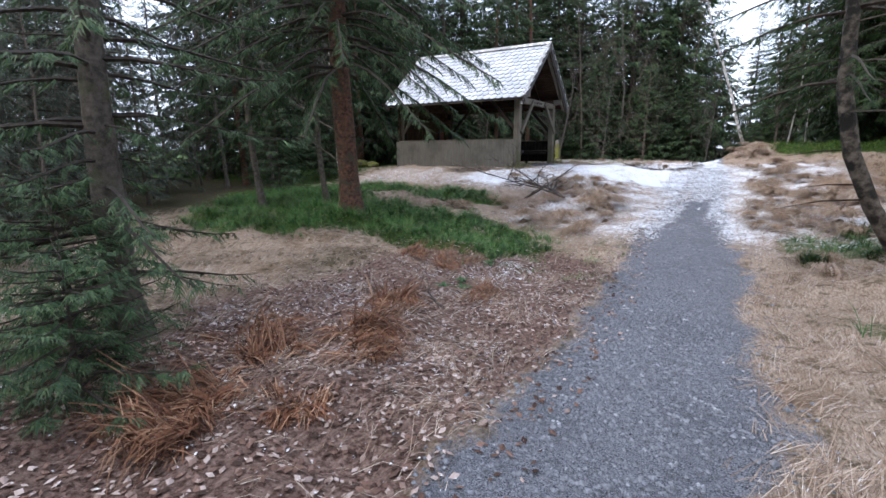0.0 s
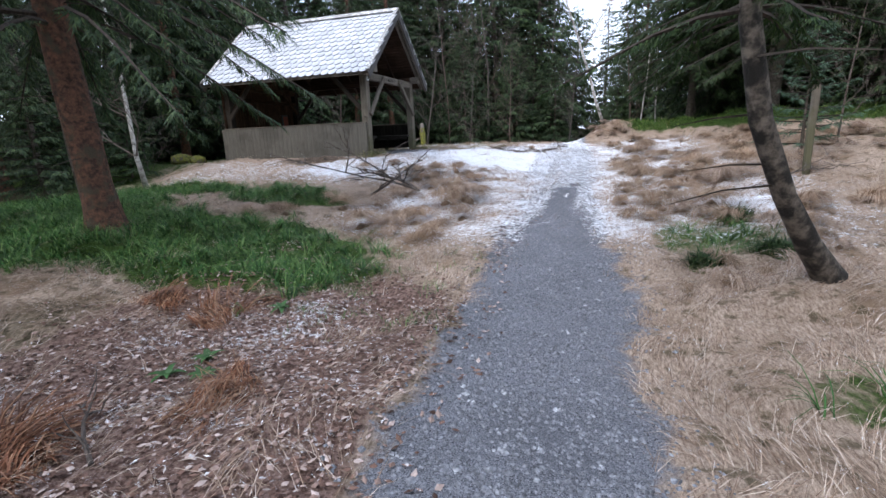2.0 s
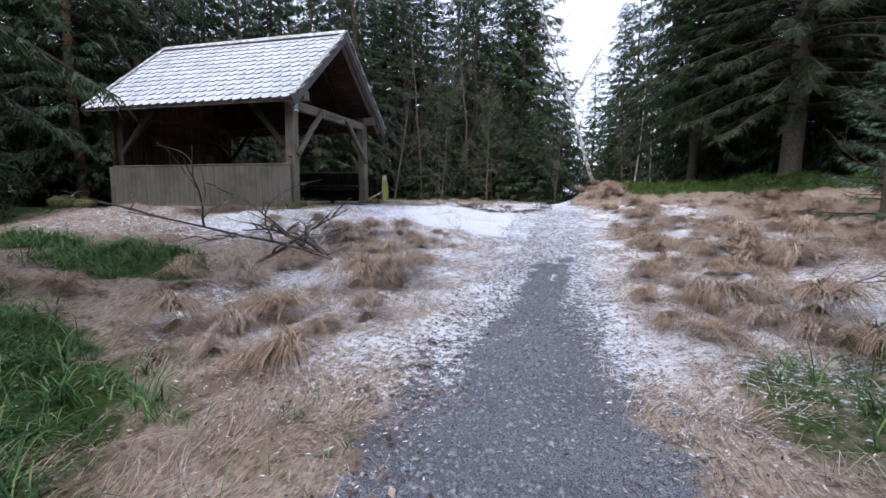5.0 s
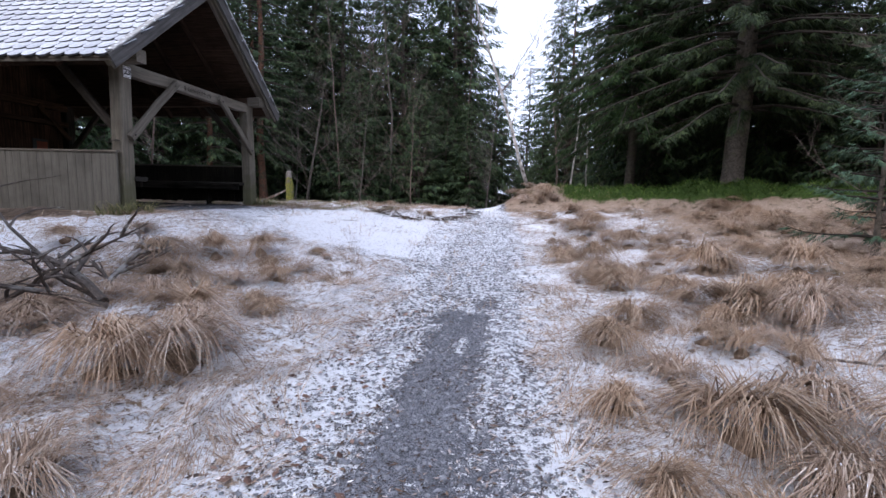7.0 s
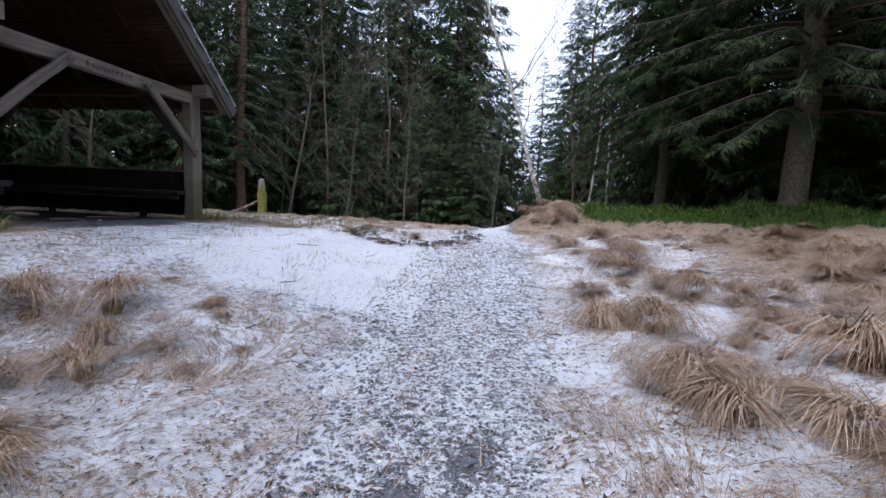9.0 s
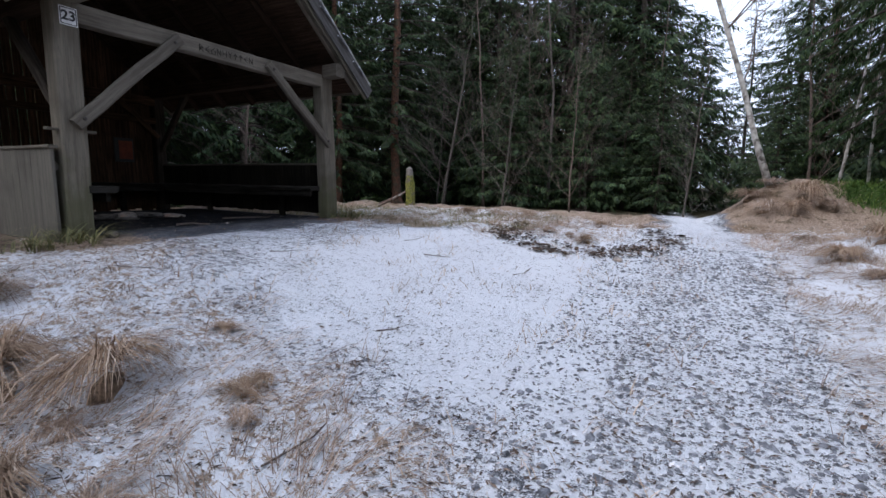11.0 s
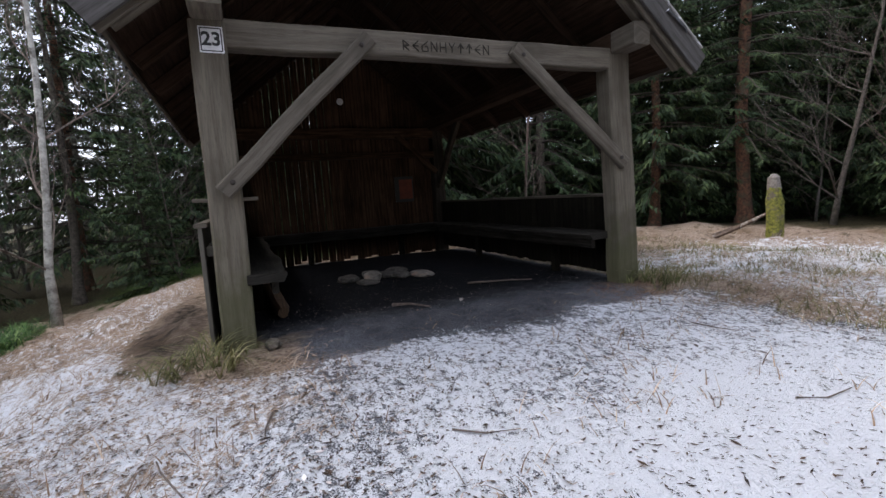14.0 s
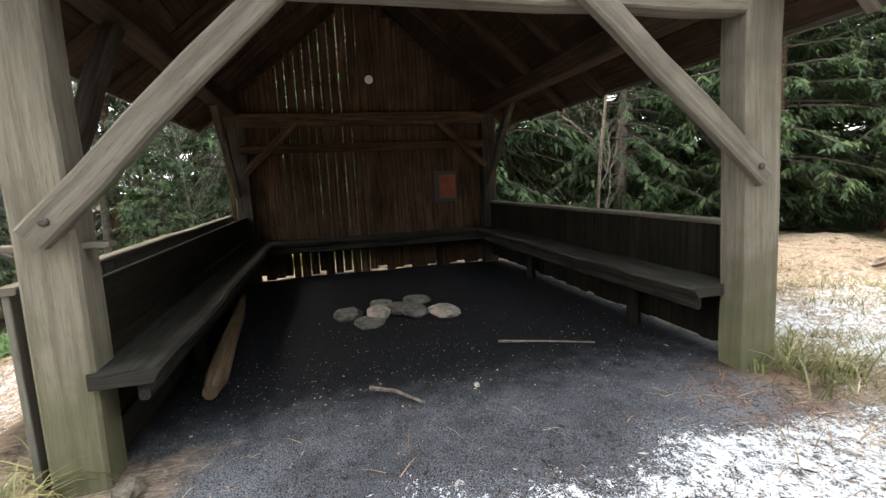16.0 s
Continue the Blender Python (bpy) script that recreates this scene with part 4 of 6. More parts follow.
def spruce(height, girth, crown_from, reach, seed, needles, bark, label, fine=0, step=0.36, per=6, bare=0.0, droop=0.55, lean=((0, 0), (0, 0)), density=7.0, dead=True, name="spruce", grain=1.0):
    """A spruce: tapered trunk, whorls of drooping boughs with hanging twigs; bare thins out the needles."""
    rnd = random.Random(seed)
    th = thing(name, (0, 0, 0), label, "tree")
    (lx, ly), (mx, my) = lean

    def axis(z):
        u = min(1.0, max(0.0, z) / 2.3)
        c = 1 - (1 - u) ** 2
        return V((lx * c + mx * max(0, z - 2.4) + 0.05 * math.sin(z * 0.9 + seed), ly * c + my * max(0, z - 2.4) + 0.05 * math.cos(z * 0.7 + seed), z))

    g = Geo()
    zs = [-0.2, 0.0, 0.12, 0.35, 0.8, 1.4, 2.1, 3.0] + [3.0 + (height - 3.0) * k / 8 for k in range(1, 9)]
    zs = [z for z in zs if z <= height]
    g.tube([axis(z) for z in zs], [girth * (0.5 + 0.32 * math.exp(-max(z, 0) / 0.22)) * max(0.04, 1 - max(z, 0) / height) ** 0.8 for z in zs], 12 if fine else 8, 0.06, seed=seed)
    trunk = part("trunk", g, bark, th, smooth=True)
    limbs, crown = Geo(), Geo()
    z = crown_from
    turn = rnd.random() * 6
    while z < height - 0.15:
        u = (z - crown_from) / (height - crown_from)
        L = reach * (1 - u) ** 0.75 * (0.75 + 0.25 * min(1, u * 6)) + 0.12
        for k in range(per):
            a = turn + 6.2832 * k / per + rnd.uniform(-0.35, 0.35)
            ln = L * rnd.uniform(0.65, 1.15)
            if rnd.random() < 0.08:
                ln *= 0.4
            o = axis(z + rnd.uniform(-0.12, 0.12))
            out = V((math.cos(a), math.sin(a), 0))
            pts, n = [], (5 if fine else 2)
            for i in range(n + 1):
                t = i / n
                pts.append(o + out * ln * t + V((0, 0, ln * ((0.28 - 0.2 * (1 - u)) * t - droop * (1 - 0.6 * u) * t * t + 0.22 * t ** 4))))
            limbs.tube(pts, [max(0.006, 0.011 * ln + 0.006) * (1 - 0.8 * i / n) for i in range(n + 1)], 3 if not fine else 4, caps=False)
            count = int(ln * density * (1.0 if fine else 1.25)) + 2
            for j in range(count):
                if rnd.random() < bare:
                    continue
                t = 0.18 + 0.82 * (j + rnd.random()) / count
                i = min(n - 1, int(t * n))
                p = pts[i].lerp(pts[i + 1], t * n - i)
                along = (pts[i + 1] - pts[i]).normalized()
                across = along.cross(V((0, 0, 1))).normalized() * rnd.choice((-1, 1))
                d = (along * 0.75 + across * rnd.uniform(0.25, 1.1) + V((0, 0, rnd.uniform(-0.75, 0.05)))).normalized()
                spray(crown, p, d, (0.24 + 0.30 * ln * 0.5 * (1 - 0.5 * t)) * rnd.uniform(0.7, 1.2) * (0.8 if fine else 1.2) * grain, fine, rnd, 0.8)
        turn += 2.4
        z += step * (1.15 - 0.5 * u) * rnd.uniform(0.85, 1.15)
    if dead:
        zz = 0.9
        while zz < crown_from + 0.8:
            a = rnd.random() * 6.28
            o, out = axis(zz), V((math.cos(a), math.sin(a), 0))
            ln = rnd.uniform(0.25, 0.75) * min(1.6, reach)
            limbs.tube([o, o + out * ln * 0.5 + V((0, 0, -0.02)), o + out * ln + V((rnd.uniform(-.1, .1), rnd.uniform(-.1, .1), -0.12 * ln))], [0.013, 0.008, 0.003], 3, caps=False)
            zz += rnd.uniform(0.14, 0.4)
    tagged(part("branchwork", limbs, MAT_LIMB, th), kind="stuff")
    tagged(part("crown", crown, needles, th), kind="stuff")
    return th


def bare_tree(height, girth, seed, bark, twig, label, lean=(0, 0), levels=3, spread=0.7, name="bare_tree", low=0.3, sway=0.05):
    """A leafless tree: a slender trunk whose limbs fork into fine twigs."""
    rnd = random.Random(seed)
    th = thing(name, (0, 0, 0), label, "tree")
    g, t = Geo(), Geo()
    n = 9
    axis = []
    p = V((0, 0, -0.15))
    for i in range(n + 1):
        axis.append(p.copy())
        k = i / n
        p = p + V((lean[0] * (1 + 0.3 * k) / n + rnd.uniform(-sway, sway), lean[1] / n + rnd.uniform(-sway, sway), (height + 0.15) / n))
    g.tube(axis, [girth * 0.5 * (1.25 if i == 0 else 1) * max(0.06, 1 - i / n) ** 0.8 for i in range(n + 1)], 8, 0.05, seed=seed)
    part("trunk", g, bark, th, smooth=True)

    def fork(o, d, ln, r, level):
        pts, q, dd = [o], o.copy(), d.copy()
        n = 4 if level else 2
        for i in range(n):
            dd = (dd + V((rnd.uniform(-0.22, 0.22), rnd.uniform(-0.22, 0.22), rnd.uniform(-0.08, 0.2)))).normalized()
            q = q + dd * ln / n
            pts.append(q.copy())
        t.tube(pts, [r * (1 - 0.8 * i / n) for i in range(n + 1)], 4 if level > 1 else 3, caps=False)
        if level > 0:
            for i in range(1, 5):
                for _ in range(2 if level > 1 else 1):
                    nd = (dd + V((rnd.uniform(-1, 1), rnd.uniform(-1, 1), rnd.uniform(-0.4, 0.7))) * 0.85).normalized()
                    fork(pts[i], nd, ln * rnd.uniform(0.35, 0.62), max(0.003, r * 0.45), level - 1)

    for i in range(int(n * low), n + 1):
        for _ in range(2 if i % 2 else 1):
            a = rnd.random() * 6.28
            k = i / n
            fork(axis[i], V((math.cos(a) * spread, math.sin(a) * spread, 0.55)).normalized(), height * 0.30 * (1.15 - 0.75 * k), girth * 0.17 * (1.1 - 0.7 * k), levels - 1)
    tagged(part("branchwork", t, twig, th), kind="stuff")
    return th


def stand(ob, x, y, turn=0.0, size=1.0, sink=0.0):
    """Sets a tree that was built at the origin in its place."""
    ob.matrix_basis = Matrix.Translation((x, y, lie(x, y) - sink)) @ pose(0, 0, 0, 0, 0, turn) @ Matrix.Scale(size, 4)
    return ob


def again(ob, x, y, turn, size, group=""):
    c = copy_thing(ob, Matrix.Identity(4))
    stand(c, x, y, turn, size)
    return tagged(c, group=group) if group else c


# single trees along the walk
stand(spruce(17, 0.46, 3.1, 3.9, 1, MAT_NEEDLE, MAT_BARK_RED, "tall spruce with reddish trunk rising from green grass", 1, 0.36, 7, 0.06, 0.78, density=17, grain=0.7), -6.03, 7.83, 0)
stand(spruce(10, 0.175, 2.1, 1.7, 2, MAT_NEEDLE_DEEP, MAT_BARK_LICHEN, "crooked spruce with lichened trunk and mossy foot", 1, 0.33, 5, 0.12, 0.6, ((-0.98, -0.68), (-0.03, 0.0)), density=24, grain=0.5), 3.15, 7.4, 0)
stand(spruce(8.5, 0.25, 0.5, 1.7, 3, MAT_NEEDLE_SOFT, MAT_BARK_DARK, "spruce with soft thin boughs and mossy dark trunk", 1, 0.36, 6, 0.22, 0.5, density=16, grain=0.6), -3.2, 1.9, 0)
stand(spruce(3.0, 0.07, 0.35, 1.1, 4, MAT_NEEDLE_BLUE, MAT_BARK_DARK, "young bluish spruce among straw tussocks", 1, 0.2, 5, 0.12, 0.2, density=18, dead=False, grain=0.75), 5.9, 15.4, 0)
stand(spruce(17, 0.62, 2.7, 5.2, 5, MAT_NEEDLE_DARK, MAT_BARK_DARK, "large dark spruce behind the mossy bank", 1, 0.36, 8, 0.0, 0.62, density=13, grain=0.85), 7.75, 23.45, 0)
stand(spruce(15, 0.34, 2.9, 3.7, 6, MAT_NEEDLE_DEEP, MAT_BARK_DARK, "dark spruce with drooping boughs over the path's end", 1, 0.32, 8, 0.0, 0.75, density=13), 5.6, 26.6, 0)
for x, y, h, r, s in ((-9.0, 7.88, 9.5, 0.17, 21), (-7.9, 9.1, 9.0, 0.15, 22), (-14.0, 12.4, 10, 0.2, 23), (-10.7, 5.4, 8, 0.2, 24), (-13.8, 10.2, 9, 0.13, 25)):
    stand(spruce(h, r, 3.2, 1.25, s, MAT_NEEDLE_GREY, MAT_BARK_DARK, "thin dark spruce with sparse dry twigs", 0, 0.42, 5, 0.4, 0.4, ((-0.18, 0), (-0.03, 0)), 7), x, y, 0)
stand(spruce(16, 0.34, 2.2, 2.9, 8, MAT_NEEDLE, MAT_BARK_RED, "spruce with reddish trunk beyond the mossy post", 1, 0.46, 6, 0.05, 0.6, density=13, grain=0.65), -9.4, 28.0, 0)
stand(spruce(13, 0.3, 0.5, 3.0, 9, MAT_NEEDLE_SOFT, MAT_BARK_DARK, "soft green spruce seen through the shelter's open side", 1, 0.42, 6, 0.03, 0.7, density=14, dead=False, grain=0.62), -13.2, 24.4, 0)
stand(bare_tree(9.5, 0.125, 31, MAT_BIRCH, MAT_TWIG, "leaning birch with white bark on a straw mound", (-2.4, 0.3), 3, 0.8, "birch", 0.3, 0.11), 1.9, 24.5, 0)
stand(bare_tree(9.5, 0.14, 32, MAT_BIRCH, MAT_TWIG, "slender leafless birch with flaking white bark behind green grass", (-0.5, 0.1), 3, 0.8, "birch", 0.15, 0.09), -10.86, 12.91, 0)
stand(bare_tree(6.5, 0.12, 33, MAT_THICKET, MAT_THICKET, "crooked leafless tree with pale forking branches at the forest edge", (0.5, 0.2), 3, 0.9, "bare_tree", 0.12, 0.12), -7.4, 28.0, 0)
stand(bare_tree(10.5, 0.15, 34, MAT_THICKET, MAT_TWIG, "tall forked leafless tree at the forest edge", (-0.7, 0.1), 3, 0.6, "bare_tree", 0.35, 0.12), -4.5, 31.6, 0)
for x, y, s in ((-13.6, 30.0, 35), (-14.4, 31.2, 36), (4.6, 29.4, 37), (3.7, 28.6, 38), (6.6, 30.2, 39)):
    stand(bare_tree(7.5, 0.09, s, MAT_BIRCH, MAT_TWIG, "thin pale birch stem in the forest shade", (0.4 * (-1) ** s, 0.1), 2, 0.7, "birch", 0.4, 0.07), x, y, 0)

low_spruce = stand(spruce(1.5, 0.05, 0.06, 0.95, 7, MAT_NEEDLE_SOFT, MAT_BARK_DARK, "low young spruce with spreading boughs beside bracken", 1, 0.13, 6, 0.05, 0.3, density=18, dead=False, grain=0.8), -3.25, 1.45, 0)
again(low_spruce, -2.2, 1.1, 140, 0.72)

# spruces of the forest edge: a few kinds, copied
KIND = [
    spruce(16, 0.36, 0.4, 3.8, 41, MAT_NEEDLE, MAT_BARK_DARK, "full dark green spruce of the forest edge", 0, 0.44, 7, 0.03, 0.62, density=5.6, grain=1.15),
    spruce(15, 0.30, 1.4, 2.8, 42, MAT_NEEDLE, MAT_BARK_RED, "spruce with bare lower stem at the forest edge", 0, 0.46, 6, 0.06, 0.55, density=5.4),
    spruce(17, 0.32, 0.8, 2.6, 43, MAT_NEEDLE_GREY, MAT_BARK_DARK, "sparse grey-green spruce at the forest edge", 0, 0.50, 6, 0.12, 0.6, density=5),
    spruce(6.5, 0.14, 0.15, 2.0, 44, MAT_NEEDLE, MAT_BARK_DARK, "low bushy spruce of the undergrowth", 0, 0.36, 7, 0.06, 0.5, density=6.5, dead=False),
    spruce(13, 0.22, 1.0, 2.2, 45, MAT_NEEDLE_HAZE, MAT_BARK_DARK, "thin-needled spruce in open wood, paled for haze", 0, 0.5, 6, 0.22, 0.6, density=6),
]
PLACES = (
    (-1.9, 36, 0, 1.15), (-8.2, 35, 0, 1.0), (-11.5, 31, 1, 1.05), (-5.4, 39, 2, 0.95), (-14, 28, 0, 1.0), (-10.8, 26.4, 1, 0.9), (-5.6, 29.8, 3, 0.95),
    (-14.6, 20.5, 0, 1.0), (-17, 23, 2, 1.05), (-14.0, 17.6, 1, 1.0), (-17.6, 17.5, 0, 1.05), (-16, 14.6, 3, 1.1), (-19.5, 13.4, 2, 1.0),
    (-15.5, 31, 1, 1.15), (-3.0, 31.0, 3, 0.9), (2.6, 41, 2, 0.62), (-3.6, 48, 2, 0.75), (8.2, 34, 0, 1.05), (7.3, 29.6, 0, 0.85), (4.5, 34.8, 1, 0.85), (10.2, 27.0, 0, 0.9), (11.6, 28, 0, 1.05), (13.2, 23.5, 1, 1.1), (13.6, 18.5, 0, 1.0),
    (11.2, 18.8, 3, 0.9), (15.6, 13.6, 1, 1.0), (15, 8.5, 0, 0.9), (12.2, 12.5, 3, 1.0), (17.6, 21, 2, 1.05), (4.4, 34.5, 3, 1.0), (9.6, 40, 1, 1.05), (13.6, 33, 0, 1.15),
    (-17, -1, 2, 0.8), (-12.5, -3.5, 2, 0.8), (-8, -4, 1, 0.95),
    (-13.5, 3.2, 2, 0.7), (-17.5, 8.2, 2, 0.8), (-19.5, 4.2, 2, 0.85), (-23, 10.5, 2, 0.9), (-24, 5.5, 4, 0.8), (-26, 8.2, 2, 0.9), (-21.5, 1.2, 4, 0.8), (-9.8, 2.2, 4, 0.62), (-12.2, 4.6, 4, 0.5), (-15.8, 6.2, 4, 0.75), (-28, 3.0, 2, 1.0), (-11.6, 3.6, 4, 0.4), (-14.2, 5.2, 4, 0.5), (-12.6, 6.9, 4, 0.45), (-16.6, 3.8, 4, 0.6), (-18.2, 6.0, 4, 0.6), (-14.6, 8.6, 4, 0.55), (-20.8, 7.6, 4, 0.7), (-29, 11.5, 2, 1.0),
    (9.0, 4, 1, 0.85), (10.5, -1, 0, 0.95), (5.5, -6, 1, 0.95), (-4, -8, 0, 0.95), (1.5, -11, 2, 0.95), (13.5, 3.5, 2, 0.9), (8.6, 10.2, 3, 0.6),
    (-6.6, 33, 3, 1.1), (-2.0, 33.5, 3, 1.0), (0.6, 36, 3, 0.9), (-10, 33, 3, 1.2), (7.6, 30, 3, 1.1), (10.6, 24.6, 3, 1.1), (-17, 20, 3, 1.2), (13.8, 15.2, 3, 1.0), (10.0, 21.4, 3, 0.8),
    (-4.6, 34.5, 0, 1.0), (-12.6, 36, 0, 1.1), (-9.0, 39, 1, 1.1), (-16.5, 26, 0, 1.05), (-13.6, 33.5, 0, 1.1), (-10.2, 36, 0, 1.1), (-20.5, 25.5, 0, 1.1), (-21, 15.5, 0, 1.0), (-6.2, 36.8, 0, 1.0), (-19.5, 20, 0, 1.1), (-18.5, 28, 1, 1.1), (6.6, 37, 1, 1.0), (11, 36, 0, 1.1), (15.8, 27, 0, 1.1), (17, 17, 0, 1.0), (-7.0, 36.5, 3, 1.2), (-3.6, 35.5, 3, 1.2), (9.6, 31, 3, 1.2), (13, 26, 3, 1.2), (2.9, 32, 3, 0.7), (14.8, 20.5, 3, 1.2), (-15.4, 18.8, 3, 1.0), (-0.6, 31.5, 3, 0.8),
    (-12.6, 14.0, 3, 0.5), (-15.5, 12.2, 1, 0.9), (-12.0, 11.0, 3, 0.6), (-11.8, 28.6, 3, 1.3), (11.6, 22.2, 3, 1.2), (-2.6, 38.5, 0, 1.1), (0.4, 41, 3, 1.5), (-11.2, 38, 0, 1.2), (-15.8, 16.6, 3, 1.2), (4.0, 37, 0, 0.75), (10.4, 33.5, 3, 1.3),
)
used = set()
for i, (x, y, k, s) in enumerate(PLACES):
    group = "spruces of the forest edge"
    if k in used:
        again(KIND[k], x, y, i * 67.0, s, group)
    else:
        used.add(k)
        tagged(stand(KIND[k], x, y, i * 67.0, s), group=group)
# woods further off
rnd = random.Random(77)
FAR = [spruce(15, 0.3, 0.3, 3.8, 51, MAT_NEEDLE_GREY, MAT_BARK_DARK, "distant spruce of the surrounding woods", 0, 1.0, 6, 0.03, 0.5, density=2.8, dead=False, grain=1.8),
       spruce(17, 0.3, 0.3, 3.6, 52, MAT_NEEDLE, MAT_BARK_DARK, "distant spruce of the surrounding woods", 0, 1.0, 6, 0.03, 0.5, density=2.8, dead=False, grain=1.8)]
first = {0, 1}
for i in range(76):
    a = 6.2832 * (i + rnd.random() * 0.7) / 76
    d = rnd.uniform(27, 46) + (8 if 0.9 < a < 2.2 else 0)
    x, y, k = math.cos(a) * d, 12 + math.sin(a) * d, i % 2
    if 83 < math.degrees(a) < 89 or 102 < math.degrees(a) < 107:
        x, y = x * 1.6, 12 + (y - 12) * 1.6
    if 166 < math.degrees(a) < 212 and i % 4 == 3:
        continue
    if k in first:
        first.discard(k)
        tagged(stand(FAR[k], x, y, i * 51, rnd.uniform(0.75, 1.1)), group="distant woods")
    else:
        again(FAR[k], x, y, i * 51, rnd.uniform(0.75, 1.1), "distant woods")
# leafless thicket
BUSH = [bare_tree(5.5, 0.07, 61, MAT_THICKET, MAT_THICKET, "leafless grey thicket tree at the forest edge", (0.4, 0.2), 3, 0.9, "thicket_tree", 0.1),
        bare_tree(7.5, 0.09, 62, MAT_TWIG, MAT_TWIG, "leafless brownish thicket tree at the forest edge", (-0.5, 0.1), 3, 0.7, "thicket_tree", 0.2)]
for i, (x, y, s) in enumerate(((-4.6, 26.6, 0.9), (-6.4, 29.4, 1.2), (-3.2, 31.5, 1.3), (-8.8, 20.8, 0.7), (0.3, 29.5, 1.0), (3.4, 30, 1.1), (6.2, 28, 0.8), (-11, 17.8, 0.8), (-12.6, 14.6, 0.7), (-10.6, 4.0, 0.8), (-14.5, 6.2, 1.1), (7.4, 17.4, 0.6), (-16.2, 10.8, 1.2), (-2.4, 26.0, 0.6), (-15.5, 3.4, 1.1), (-18.5, 6.5, 1.2), (-13.6, 7.6, 0.9), (-21, 4.2, 1.3), (-20.5, 9.0, 1.2), (-24, 6.8, 1.4), (-17.2, 0.6, 1.1), (-23.5, 11.5, 1.4), (-3.6, 33.2, 1.3), (-5.6, 32.4, 1.2), (-9.4, 31.2, 1.1), (-1.0, 33.8, 1.2))):
    if i < 2:
        tagged(stand(BUSH[i], x, y, 0, s), group="leafless thicket")
    else:
        again(BUSH[i % 2], x, y, i * 77, s, "leafless thicket")

# ---- posts, branches and banks ----
g = Geo()
g.tube([(-6.27, 24.05, 0.7), (-6.27, 24.05, 1.1), (-6.29, 24.05, 1.45), (-6.29, 24.05, 1.68), (-6.28, 24.05, 1.72)], [0.135, 0.115, 0.12, 0.10, 0.05], 11, 0.2)
th = thing("stump_post", (-6.27, 24.05, 0.85), "old post covered in yellow-green moss", "post")
part("body", g, MAT_MOSSY, th)
g = Geo()
g.tube([(-6.29, 24.05, 1.66), (-6.29, 24.05, 1.86), (-6.29, 24.05, 1.92)], [0.095, 0.085, 0.03], 9, 0.2)
part("top", g, MAT_TWIG_GREY, th, "bare grey splintered top")
stick("leaning_log", ((-7.05, 23.6, 0.87), (-6.7, 23.82, 1.05), (-6.37, 24.0, 1.26)), 0.06, MAT_LOGBARK, "thin birch log leaning on the mossy post", "log")
g = Geo()
g.beam((5.05, 12.9, lie(5.05, 12.9) - 0.1), (5.03, 12.9, lie(5.05, 12.9) + 1.6), 0.11, 0.11, None, 0.01, 5, 0.02)
solo("stake", g, MAT_POST, (5.05, 12.9, lie(5.05, 12.9)), "weathered wooden stake in straw grass", "post")


def dead_branch(at, heading, length, seed, label, rise=0.25, girth=0.05, forks=1):
    """A fallen branch: a crooked stem whose few side limbs stand up from the straw."""
    rnd = random.Random(seed)
    th = thing("dead_branch", (at[0], at[1], lie(*at)), label, "branch", "fallen branches")

    def grow(o, d, ln, r, level, name):
        pts, q, dd = [o], o.copy(), d.copy()
        for i in range(6):
            dd = (dd + V((rnd.uniform(-.3, .3), rnd.uniform(-.3, .3), rnd.uniform(-.25, .15)))).normalized()
            q = q + dd * ln / 6
            q.z = max(q.z, rough_lie(q.x, q.y) + 0.10 * min(1, i / 2) + r * 0.7)
            pts.append(q.copy())
        g = Geo()
        g.tube(pts, [r * (1 - 0.75 * i / 6) for i in range(7)], 6, 0.14, seed=seed)
        part(name, g, MAT_BRANCH, th)
        if level:
            for i in range(1, 6):
                side = rnd.choice((-1, 1))
                nd = (dd * 0.6 + V((-dd.y * side, dd.x * side, 0)) * rnd.uniform(0.3, 1.0) + V((0, 0, rnd.uniform(0.0, 0.7)))).normalized()
                grow(pts[i], nd, ln * rnd.uniform(0.25, 0.55), r * 0.58, level - 1, "limb" if level > 1 else "twig")

    x, y = at
    grow(V((x, y, rough_lie(x, y) + 0.03)), V((math.cos(radians(heading)), math.sin(radians(heading)), rise)).normalized(), length, girth / 2, forks, "stem")
    return th


dead_branch((-2.55, 12.45), 158, 1.7, 3, "fallen dark branch with upright crooked limbs in straw", 0.75, 0.095, 2)
dead_branch((-3.0, 12.9), 95, 0.9, 8, "broken branch standing up from straw tussocks", 1.2, 0.08, 2)
dead_branch((-2.6, 12.55), 184, 3.0, 5, "long thin fallen branch across straw tussocks", 0.22, 0.045, 1)
dead_branch((-2.45, 12.4), 222, 2.6, 6, "long thin fallen branch across straw tussocks", 0.35, 0.055, 2)
dead_branch((-3.6, 12.2), 25, 1.6, 12, "fallen crooked branch beside green grass", 0.5, 0.06, 1)
dead_branch((-1.3, 4.0), 150, 0.8, 14, "fallen dark twig among leaves", 0.05, 0.03, 1)
dead_branch((4.3, 12.3), 15, 1.6, 17, "fallen dry branch on straw tussocks", 0.1, 0.03, 2)
dead_branch((3.3, 12.2), -20, 1.5, 18, "thin dry branch lying over straw tussocks", 0.15, 0.022, 1)
